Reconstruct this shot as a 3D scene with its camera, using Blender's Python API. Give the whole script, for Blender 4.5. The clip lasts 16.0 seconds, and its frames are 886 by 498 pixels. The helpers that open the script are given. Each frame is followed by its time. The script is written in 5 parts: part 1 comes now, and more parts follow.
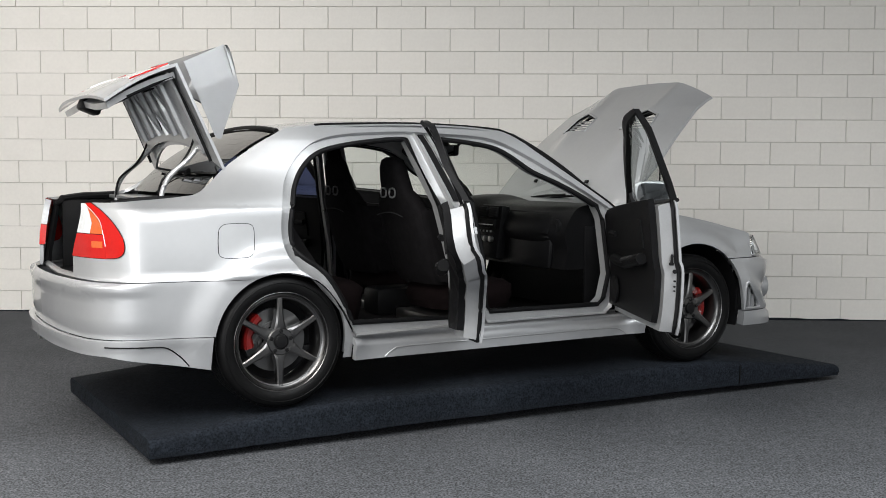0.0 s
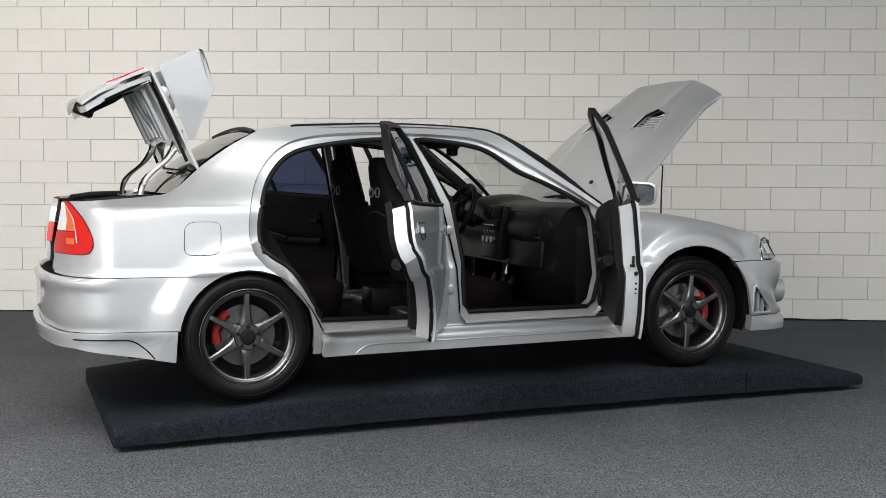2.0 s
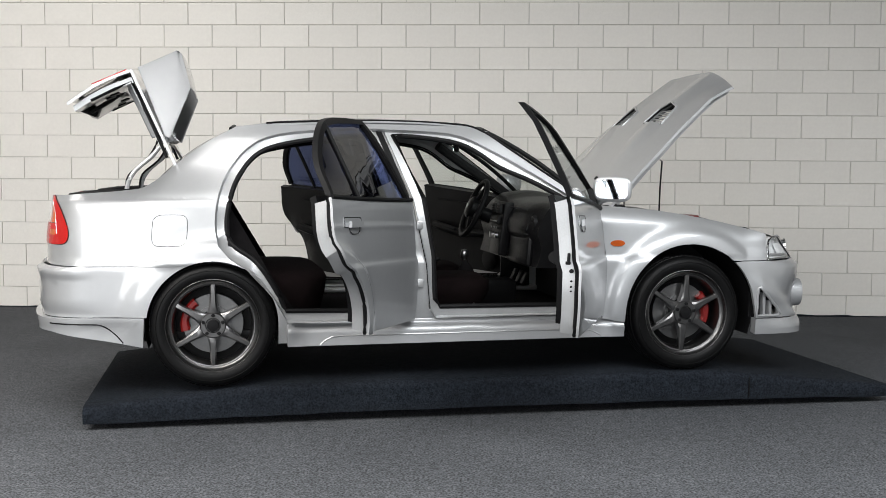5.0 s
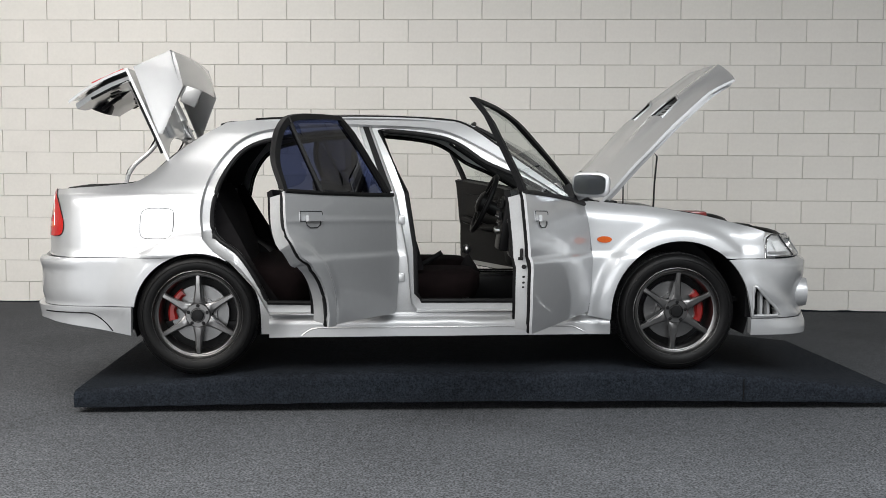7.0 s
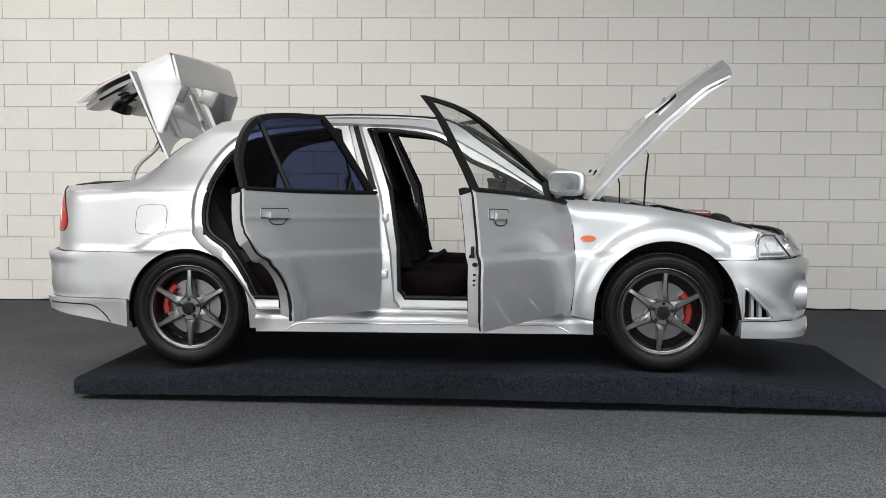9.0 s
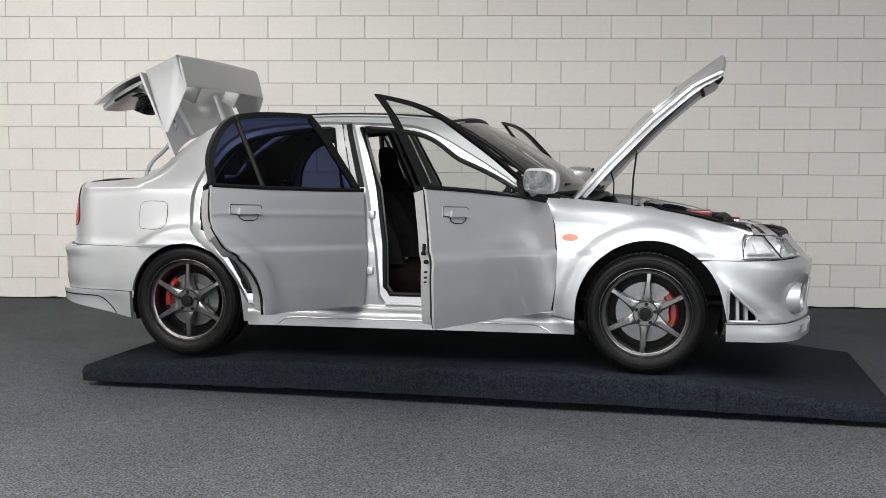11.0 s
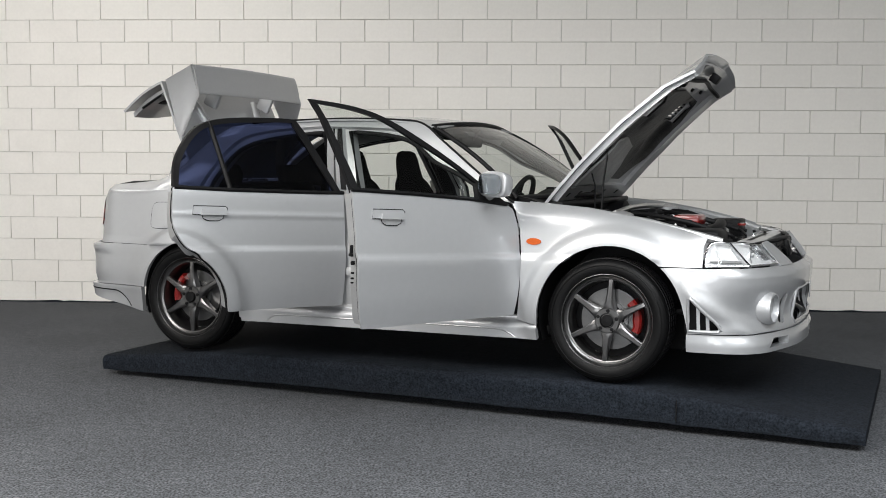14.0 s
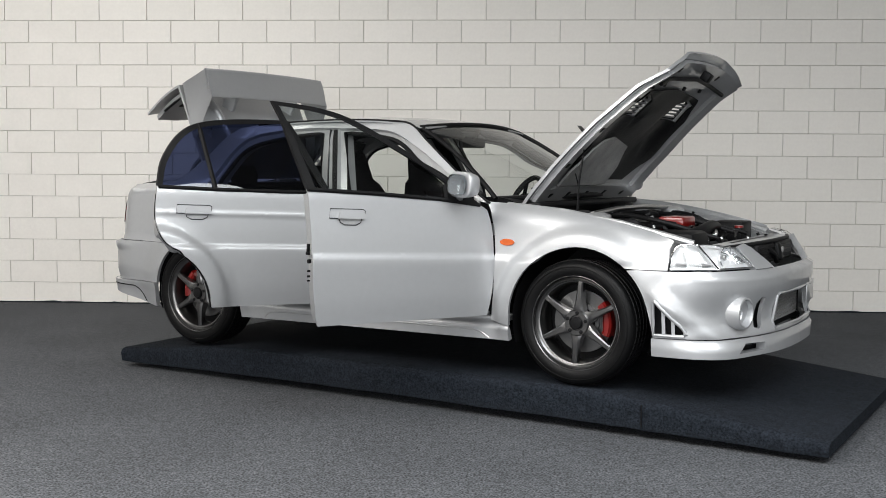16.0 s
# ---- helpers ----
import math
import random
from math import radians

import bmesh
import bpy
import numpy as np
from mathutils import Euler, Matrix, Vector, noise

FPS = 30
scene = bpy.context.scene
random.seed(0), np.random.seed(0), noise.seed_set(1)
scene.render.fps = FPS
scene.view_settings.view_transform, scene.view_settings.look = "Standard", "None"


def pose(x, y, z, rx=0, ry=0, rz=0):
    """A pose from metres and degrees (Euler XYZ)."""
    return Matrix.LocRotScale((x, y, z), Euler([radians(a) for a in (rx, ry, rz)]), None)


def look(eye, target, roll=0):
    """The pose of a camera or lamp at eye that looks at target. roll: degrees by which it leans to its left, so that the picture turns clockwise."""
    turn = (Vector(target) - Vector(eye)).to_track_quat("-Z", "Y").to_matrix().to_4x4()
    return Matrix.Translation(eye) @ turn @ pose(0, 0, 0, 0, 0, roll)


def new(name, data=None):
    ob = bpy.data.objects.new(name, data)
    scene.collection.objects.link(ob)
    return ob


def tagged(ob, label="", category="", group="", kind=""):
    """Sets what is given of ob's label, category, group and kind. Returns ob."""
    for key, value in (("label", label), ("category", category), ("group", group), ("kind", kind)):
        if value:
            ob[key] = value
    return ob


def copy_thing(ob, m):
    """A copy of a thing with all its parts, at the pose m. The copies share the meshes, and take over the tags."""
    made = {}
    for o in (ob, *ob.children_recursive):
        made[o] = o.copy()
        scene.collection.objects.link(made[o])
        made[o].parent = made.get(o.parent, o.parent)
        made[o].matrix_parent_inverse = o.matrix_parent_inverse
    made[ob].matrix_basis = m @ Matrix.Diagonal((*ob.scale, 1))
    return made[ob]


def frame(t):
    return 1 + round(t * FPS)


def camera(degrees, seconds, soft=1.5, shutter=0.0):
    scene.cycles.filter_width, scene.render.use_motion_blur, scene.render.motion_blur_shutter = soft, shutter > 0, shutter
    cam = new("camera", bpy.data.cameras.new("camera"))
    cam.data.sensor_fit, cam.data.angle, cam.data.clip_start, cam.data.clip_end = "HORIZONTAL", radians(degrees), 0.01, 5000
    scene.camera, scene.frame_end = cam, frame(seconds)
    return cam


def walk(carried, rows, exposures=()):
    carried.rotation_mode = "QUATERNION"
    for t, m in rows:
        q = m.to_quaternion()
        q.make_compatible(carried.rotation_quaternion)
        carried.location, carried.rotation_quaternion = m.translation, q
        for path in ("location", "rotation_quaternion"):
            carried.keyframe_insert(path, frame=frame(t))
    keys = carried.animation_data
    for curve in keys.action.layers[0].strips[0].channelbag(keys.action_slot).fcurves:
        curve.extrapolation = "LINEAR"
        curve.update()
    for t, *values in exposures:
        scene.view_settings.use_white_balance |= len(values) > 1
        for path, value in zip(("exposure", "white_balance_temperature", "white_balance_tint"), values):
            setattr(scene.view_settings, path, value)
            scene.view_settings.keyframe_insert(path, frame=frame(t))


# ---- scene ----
# ---- camera and its way ----
cam = camera(43.96, 16.0, 0.9)
EYE = (0.099, -6.553, 1.295)
# seconds, tilt, heading
CAM = [
    (0, -3.95, 2.49), (0.5, -3.89, 2.57), (1, -3.87, 2.60), (1.5, -3.88, 2.60),
    (2, -3.94, 2.56), (2.5, -3.97, 2.64), (3, -3.98, 2.67), (3.5, -3.96, 2.63),
    (4, -3.99, 2.67), (6.5, -4.39, 2.81), (7, -4.41, 2.85), (7.5, -4.46, 2.89),
    (8, -4.47, 2.93), (8.5, -4.48, 2.98), (9, -4.50, 2.97), (11.5, -4.61, 3.15),
    (12, -4.54, 3.08), (12.5, -4.48, 3.05), (13, -4.48, 3.06), (13.5, -4.41, 3.10),
    (14, -4.42, 3.13), (14.5, -4.37, 3.14), (15, -4.40, 3.14), (15.5, -4.41, 3.13),
    (16, -4.39, 3.07)]
walk(cam, [(t, pose(*EYE, 90 + tilt, 0, head) @ pose(0, 0, 0, 0, 0, 0.34)) for t, tilt, head in CAM],
     exposures=[(0, 0.0), (16.0, 0.0)])

# turntable: seconds, heading of the car
TURN = [(0, 32.09), (1, 28.29), (2, 24.55), (3, 20.84), (4, 17.14), (5, 13.45), (6, 9.74), (7, 6.02), (8, 2.27),
        (9, -1.50), (10, -5.30), (11, -9.12), (12, -12.95), (13, -16.79), (14, -20.61), (15, -24.41), (16, -28.16)]
DECK = 0.204            # height of the platform's top over the floor
AXLE = (-0.289, 0.027)  # the car's origin seen from the turntable's axis

# ---- world and lights ----
WALL_Y, CEIL = 3.369, 4.6
world = bpy.data.worlds.new("world")
scene.world = world
world.use_nodes = True
world.node_tree.nodes["Background"].inputs[0].default_value = (0.8, 0.85, 0.9, 1)
world.node_tree.nodes["Background"].inputs[1].default_value = 0.05


def area_light(name, m, sx, sy, watts, colour):
    data = bpy.data.lights.new(name, "AREA")
    data.shape, data.size, data.size_y, data.energy, data.color = "RECTANGLE", sx, sy, watts, colour
    ob = new(name, data)
    ob.matrix_basis = m
    return ob


# added fill panel behind the camera, no known source; rows of unseen ceiling lamps
FILL_X, FILL_W, FILL_H = -2.6, 7.0, 3.6
area_light("front_fill_light", look((FILL_X, -12.75, FILL_H / 2 + 0.1), (FILL_X, 0, FILL_H / 2 + 0.1)), FILL_W - 0.2, FILL_H - 0.2, 430, (0.96, 0.98, 1.0))
WARM, COOL = (1.0, 0.97, 0.93), (0.95, 0.98, 1.0)
# third panel is an added fill for the back wall, no lamp known there
LAMPS = [(-3.6, -5.6, 4.8, 4.4, 745, WARM), (2.4, -5.6, 4.8, 4.4, 585, COOL), (-3.8, 1.2, 4.0, 1.0, 74, WARM)]
for lx, ly, sx, sy, watts, tone in LAMPS:
    area_light("ceiling_lamp_light", pose(lx, ly, CEIL - 0.14), sx, sy, watts, tone)


# ---- materials ----
def material(name, colour, rough=0.5, metal=0.0, coat=0.0, vary=0.0, scale=8.0, bump=0.0, bump_scale=200.0, island=0.0, **more):
    m = bpy.data.materials.new(name)
    m.use_nodes = True
    nt = m.node_tree
    b = nt.nodes["Principled BSDF"]
    b.inputs["Base Color"].default_value = (*colour, 1)
    b.inputs["Roughness"].default_value = rough
    b.inputs["Metallic"].default_value = metal
    b.inputs["Coat Weight"].default_value = coat
    b.inputs["Coat Roughness"].default_value = 0.04
    for key, value in more.items():
        b.inputs[key.replace("_", " ")].default_value = value
    geo = nt.nodes.new("ShaderNodeTexCoord")
    if vary:
        n1 = nt.nodes.new("ShaderNodeTexNoise")
        n1.inputs["Scale"].default_value, n1.inputs["Detail"].default_value = scale, 6
        n2 = nt.nodes.new("ShaderNodeTexNoise")
        n2.inputs["Scale"].default_value, n2.inputs["Detail"].default_value = scale * 14, 3
        add = nt.nodes.new("ShaderNodeMath")
        add.operation = "ADD"
        mr = nt.nodes.new("ShaderNodeMapRange")
        mr.inputs[1].default_value, mr.inputs[2].default_value = 0.7, 1.3
        mr.inputs[3].default_value, mr.inputs[4].default_value = 1 - vary, 1 + vary
        mul = nt.nodes.new("ShaderNodeVectorMath")
        mul.operation = "SCALE"
        mul.inputs[0].default_value = colour
        for n in (n1, n2):
            nt.links.new(geo.outputs["Object"], n.inputs["Vector"])
        nt.links.new(n1.outputs["Fac"], add.inputs[0])
        nt.links.new(n2.outputs["Fac"], add.inputs[1])
        nt.links.new(add.outputs[0], mr.inputs[0])
        last = mr.outputs[0]
        if island:
            info = nt.nodes.new("ShaderNodeObjectInfo")
            mr2 = nt.nodes.new("ShaderNodeMapRange")
            mr2.inputs[3].default_value, mr2.inputs[4].default_value = 1 - island, 1 + island
            nt.links.new(info.outputs["Random"], mr2.inputs[0])
            mm = nt.nodes.new("ShaderNodeMath")
            mm.operation = "MULTIPLY"
            nt.links.new(last, mm.inputs[0])
            nt.links.new(mr2.outputs[0], mm.inputs[1])
            last = mm.outputs[0]
        nt.links.new(last, mul.inputs["Scale"])
        nt.links.new(mul.outputs[0], b.inputs["Base Color"])
    if bump:
        nb = nt.nodes.new("ShaderNodeTexNoise")
        nb.inputs["Scale"].default_value, nb.inputs["Detail"].default_value = bump_scale, 4
        bp = nt.nodes.new("ShaderNodeBump")
        bp.inputs["Strength"].default_value, bp.inputs["Distance"].default_value = bump, 0.004
        nt.links.new(geo.outputs["Object"], nb.inputs["Vector"])
        nt.links.new(nb.outputs["Fac"], bp.inputs["Height"])
        nt.links.new(bp.outputs[0], b.inputs["Normal"])
    return m


PAINT = material("silver_paint", (0.44, 0.447, 0.457), 0.5, 0.62, 1.0, 0.02, 30)
BARE = material("silver_inner_paint", (0.42, 0.425, 0.43), 0.36, 0.55, 0.6, 0.08, 12)
BLACK = material("black_trim", (0.007, 0.007, 0.0075), 0.5, 0, 0, 0.2, 20, Specular_IOR_Level=0.12)
RUBBER = material("tyre_rubber", (0.0038, 0.0038, 0.004), 0.45, 0, 0, 0.25, 30, 0.2, 160, Specular_IOR_Level=0.14)
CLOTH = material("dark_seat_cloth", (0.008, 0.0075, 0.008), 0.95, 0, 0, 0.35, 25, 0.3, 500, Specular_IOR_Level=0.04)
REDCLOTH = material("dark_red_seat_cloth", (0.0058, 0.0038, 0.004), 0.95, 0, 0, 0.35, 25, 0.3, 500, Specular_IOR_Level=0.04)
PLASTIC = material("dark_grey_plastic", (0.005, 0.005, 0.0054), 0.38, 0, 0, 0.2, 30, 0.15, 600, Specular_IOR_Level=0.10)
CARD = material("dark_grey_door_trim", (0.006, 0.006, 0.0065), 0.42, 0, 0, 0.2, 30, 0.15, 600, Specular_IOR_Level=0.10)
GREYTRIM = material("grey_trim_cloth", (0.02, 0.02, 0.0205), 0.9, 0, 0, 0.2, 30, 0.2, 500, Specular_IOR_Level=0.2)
RIM = material("gunmetal_rim", (0.15, 0.148, 0.147), 0.34, 1.0, 0.4, 0.08, 20)
STEEL = material("brushed_steel", (0.5, 0.5, 0.5), 0.3, 1.0, 0, 0.1, 40)
DISC = material("brake_disc_steel", (0.17, 0.17, 0.17), 0.35, 0.95, 0, 0.1, 40)
RED = material("red_caliper_paint", (0.15, 0.006, 0.005), 0.3, 0, 0.5, 0.1, 30)
LAMPRED = material("red_lamp_lens", (0.42, 0.006, 0.004), 0.25, 0, 0.1, 0.08, 60, Specular_IOR_Level=0.2)
AMBER = material("amber_lamp_lens", (0.50, 0.085, 0.008), 0.2, 0, 0.5, 0.1, 60)
CLEARLENS = material("clear_ribbed_lens", (0.8, 0.81, 0.82), 0.15, 0.3, 0.6, 0.12, 60, 0.15, 120)
PADGREY = material("grey_duct_plastic", (0.27, 0.27, 0.265), 0.5, 0, 0, 0.3, 9, 0.2, 300)
PALE = material("pale_grey_plastic", (0.22, 0.22, 0.22), 0.4, 0, 0, 0.1, 30)
CHROME = material("lamp_reflector_chrome", (0.82, 0.83, 0.84), 0.22, 1.0, 0, 0.06, 30, 0.25, 70)
DARKWALL = material("grey_bounce_wall", (0.42, 0.42, 0.425), 0.8, 0, 0, 0.06, 2, 0.2, 40)
MIRROR = material("mirror_glass", (0.55, 0.58, 0.62), 0.03, 1.0)


def carpet_material(name, colour, speckle):
    m = material(name, colour, 0.97, 0, 0, 0, 1, 1.0, 140, Specular_IOR_Level=0.1)
    nt = m.node_tree
    b = nt.nodes["Principled BSDF"]
    geo = nt.nodes.new("ShaderNodeTexCoord")
    scale = nt.nodes.new("ShaderNodeVectorMath")
    scale.operation = "SCALE"
    scale.inputs[0].default_value = colour
    prev = None
    for freq, detail, lo, hi, a, c in ((95, 4, 0.36, 0.64, 1 - speckle, 1 + speckle), (22, 3, 0.3, 0.7, 0.80, 1.20), (1.3, 5, 0.3, 0.7, 0.88, 1.12)):
        n = nt.nodes.new("ShaderNodeTexNoise")
        n.inputs["Scale"].default_value, n.inputs["Detail"].default_value = freq, detail
        r = nt.nodes.new("ShaderNodeMapRange")
        for k, v in enumerate((lo, hi, a, c)):
            r.inputs[k + 1].default_value = v
        nt.links.new(geo.outputs["Object"], n.inputs["Vector"])
        nt.links.new(n.outputs["Fac"], r.inputs[0])
        if prev is None:
            prev = r.outputs[0]
        else:
            mul = nt.nodes.new("ShaderNodeMath")
            mul.operation = "MULTIPLY"
            nt.links.new(prev, mul.inputs[0])
            nt.links.new(r.outputs[0], mul.inputs[1])
            prev = mul.outputs[0]
    nt.links.new(prev, scale.inputs["Scale"])
    nt.links.new(scale.outputs[0], b.inputs["Base Color"])
    return m


CARPET = carpet_material("charcoal_floor_carpet", (0.075, 0.0785, 0.085), 0.6)
DECKCLOTH = carpet_material("navy_platform_carpet", (0.0112, 0.0138, 0.0182), 0.45)
SEAM = material("carpet_seam_thread", (0.075, 0.08, 0.086), 0.97, 0, 0, 0.2, 4)
CEILING = material("grey_ceiling_paint", (0.22, 0.22, 0.22), 0.8, 0, 0, 0.05, 2)
BLOCK = material("cream_painted_block", (0.79, 0.765, 0.72), 0.6, 0, 0, 0.03, 3, 0.25, 60, 0.025)
JOINT = material("painted_mortar", (0.6, 0.58, 0.545), 0.75, 0, 0, 0.06, 8, 0.3, 90)
PLASTER = material("white_plaster", (0.72, 0.71, 0.69), 0.8, 0, 0, 0.05, 2, 0.2, 40)


def glass_material(name, tint, rough=0.02):
    m = bpy.data.materials.new(name)
    m.use_nodes = True
    nt = m.node_tree
    nt.nodes.remove(nt.nodes["Principled BSDF"])
    out = nt.nodes["Material Output"]
    tr, gl, mix, lw, pw, mr = (nt.nodes.new("ShaderNode" + k) for k in ("BsdfTransparent", "BsdfGlossy", "MixShader", "LayerWeight", "Math", "MapRange"))
    tr.inputs[0].default_value = (*tint, 1)
    gl.inputs["Roughness"].default_value = rough
    lw.inputs[0].default_value = 0.5
    pw.operation = "POWER"
    pw.inputs[1].default_value = 4.0
    mr.inputs[3].default_value, mr.inputs[4].default_value = 0.07, 1.0
    nt.links.new(lw.outputs["Facing"], pw.inputs[0])
    nt.links.new(pw.outputs[0], mr.inputs[0])
    nt.links.new(mr.outputs[0], mix.inputs[0])
    nt.links.new(tr.outputs[0], mix.inputs[1])
    nt.links.new(gl.outputs[0], mix.inputs[2])
    nt.links.new(mix.outputs[0], out.inputs[0])
    return m


LAMPGLASS = glass_material("clear_lamp_glass", (0.96, 0.965, 0.965))
CLEAR = glass_material("clear_window_glass", (0.86, 0.9, 0.88))
# rear glass tint also holds the cabin's shade and dark reflections
REARSHADE = glass_material("shade_darkened_rear_glass", (0.025, 0.03, 0.042))
TINTED = glass_material("dark_tinted_glass", (0.055, 0.07, 0.145))


# ---- mesh tools ----
def mesh_object(name, bm, mat, parent=None, label="", smooth=None):
    bmesh.ops.recalc_face_normals(bm, faces=bm.faces)
    if smooth is not None:
        for f in bm.faces:
            f.smooth = True
        for e in bm.edges:
            if len(e.link_faces) != 2 or e.calc_face_angle(0) > radians(smooth):
                e.smooth = False
    layer = bm.verts.layers.float_vector.get("form")
    loops = None
    if layer is not None and smooth is not None:
        zero, loops = Vector((0, 0, 0)), []
        for f in bm.faces:
            ns = [v[layer] for v in f.verts]
            front = all(n.length > 0.5 for n in ns)
            if front and sum(n.dot(f.normal) for n in ns) < 0:
                f.normal_flip()
            loops += [v[layer].copy() if front else zero for v in f.verts]
    data = bpy.data.meshes.new(name)
    bm.to_mesh(data)
    bm.free()
    if loops:
        data.normals_split_custom_set(loops)
    data.materials.append(mat)
    ob = new(name, data)
    ob.parent = parent
    if label:
        tagged(ob, label)
    return ob


def part(name, bm, mat, parent, label="", smooth=35):
    return mesh_object(name, bm, mat, parent, label, smooth)


def box(size, at=(0, 0, 0), bevel=0.0, turn=(0, 0, 0), segments=2):
    bm = bmesh.new()
    bmesh.ops.create_cube(bm, size=1)
    bmesh.ops.scale(bm, vec=size, verts=bm.verts)
    if bevel:
        bmesh.ops.bevel(bm, geom=bm.edges[:], offset=bevel, segments=segments, affect="EDGES", profile=0.5)
    bm.transform(pose(*at, *turn))
    return bm


def merge(*bms):
    out = bms[0]
    for b in bms[1:]:
        data = bpy.data.meshes.new("join")
        b.to_mesh(data)
        b.free()
        out.from_mesh(data)
        bpy.data.meshes.remove(data)
    return out


def tube(points, r, sides=8, closed=False):
    """A round bar along points."""
    bm = bmesh.new()
    pts = [Vector(p) for p in points]
    n, rings = len(pts), []
    for i, p in enumerate(pts):
        a = pts[i - 1] if i or closed else p
        b = pts[(i + 1) % n] if i < n - 1 or closed else p
        t = (b - a).normalized()
        u = t.cross(Vector((0, 0, 1)) if abs(t.z) < 0.9 else Vector((0, 1, 0))).normalized()
        v = t.cross(u)
        rings.append([bm.verts.new(p + r * (u * math.cos(k * math.tau / sides) + v * math.sin(k * math.tau / sides))) for k in range(sides)])
    for i in range(n if closed else n - 1):
        a, b = rings[i], rings[(i + 1) % n]
        for k in range(sides):
            bm.faces.new((a[k], a[(k + 1) % sides], b[(k + 1) % sides], b[k]))
    if not closed:
        bm.faces.new(rings[0][::-1])
        bm.faces.new(rings[-1])
    return bm


def lathe(profile, sides=48, axis="y"):
    """Profile rows (radius, along) turned round the y axis."""
    bm = bmesh.new()
    rings = [[bm.verts.new((r * math.cos(k * math.tau / sides), h, r * math.sin(k * math.tau / sides))) for k in range(sides)] for r, h in profile]
    for a, b in zip(rings, rings[1:]):
        for k in range(sides):
            bm.faces.new((a[k], a[(k + 1) % sides], b[(k + 1) % sides], b[k]))
    return bm


def spline(rows, n=6):
    """Catmull-Rom through rows of numbers."""
    rows = [np.array(r, float) for r in rows]
    out = []
    for i in range(len(rows) - 1):
        p0, p1, p2, p3 = rows[max(i - 1, 0)], rows[i], rows[i + 1], rows[min(i + 2, len(rows) - 1)]
        for k in range(n):
            t = k / n
            out.append(0.5 * (2 * p1 + (p2 - p0) * t + (2 * p0 - 5 * p1 + 4 * p2 - p3) * t * t + (3 * p1 - p0 - 3 * p2 + p3) * t ** 3))
    out.append(rows[-1])
    return out


def inside(p, poly):
    x, y = p
    hit = False
    for (x1, y1), (x2, y2) in zip(poly, poly[1:] + poly[:1]):
        if (y1 > y) != (y2 > y) and x < (x2 - x1) * (y - y1) / (y2 - y1) + x1:
            hit = not hit
    return hit


def sheet(poly, shape, thick=0.02, step=0.06, holes=(), inward=None):
    """A panel: the flat outline poly, cut fine, less holes, laid on shape(u, v) and given its thickness towards inward(u, v)."""
    bm = bmesh.new()
    form = bm.verts.layers.float_vector.new("form")
    bm.faces.new([bm.verts.new((u, 0, v)) for u, v in poly])
    bm.normal_update()
    bmesh.ops.triangulate(bm, faces=bm.faces[:], ngon_method="BEAUTY")
    us, vs = [p[0] for p in poly], [p[1] for p in poly]

    def cut(co, no):
        bmesh.ops.bisect_plane(bm, geom=bm.verts[:] + bm.edges[:] + bm.faces[:], dist=1e-6, plane_co=co, plane_no=no)
    for lo, hi, no in ((min(us), max(us), (1, 0, 0)), (min(vs), max(vs), (0, 0, 1))):
        n = max(1, int((hi - lo) / step))
        for k in range(1, n):
            c = lo + (hi - lo) * k / n
            cut((c, 0, 0) if no[0] else (0, 0, c), no)
    for hole in holes:
        for (a, b), (c, e) in zip(hole, hole[1:] + hole[:1]):
            cut((a, 0, b), (e - b, 0, a - c))
        dead = [f for f in bm.faces if inside((f.calc_center_median().x, f.calc_center_median().z), hole)]
        bmesh.ops.delete(bm, geom=dead, context="FACES")
    bmesh.ops.dissolve_degenerate(bm, dist=1e-5, edges=bm.edges[:])
    faces, verts = bm.faces[:], bm.verts[:]
    side = inward_sign(shape, poly, inward)
    rim = [e for e in bm.edges if len(e.link_faces) == 1]
    flat = {v: (v.co.x, v.co.z) for v in verts}
    back = {}
    if thick:
        for v in verts:
            u, w = flat[v]
            p = Vector(shape(u, w))
            d = inward(u, w) if inward else raw_normal(shape, u, w) * side
            back[v] = bm.verts.new(p + d * thick)
    if thick:
        for v in verts:
            v[form] = raw_normal(shape, *flat[v]) * -side
    for v in verts:
        v.co = shape(*flat[v])
    if thick:
        for f in faces:
            bm.faces.new([back[v] for v in reversed(f.verts[:])])
        for e in rim:
            a, b = e.verts
            bm.faces.new((a, b, back[b], back[a]))
    return bm


def raw_normal(shape, u, w, h=0.006):
    n = (Vector(shape(u + h, w)) - Vector(shape(u - h, w))).cross(Vector(shape(u, w + h)) - Vector(shape(u, w - h)))
    return n.normalized()


def inward_sign(shape, poly, inward):
    """Which way the surface's own normal points: 1 into the car, -1 out of it."""
    u, w = sum(p[0] for p in poly) / len(poly), sum(p[1] for p in poly) / len(poly)
    p = Vector(shape(u, w))
    ref = inward(u, w) if inward else Vector((-0.15 * p.x, -p.y, 0.5 * (0.6 - p.z)))
    return 1 if raw_normal(shape, u, w).dot(ref) > 0 else -1


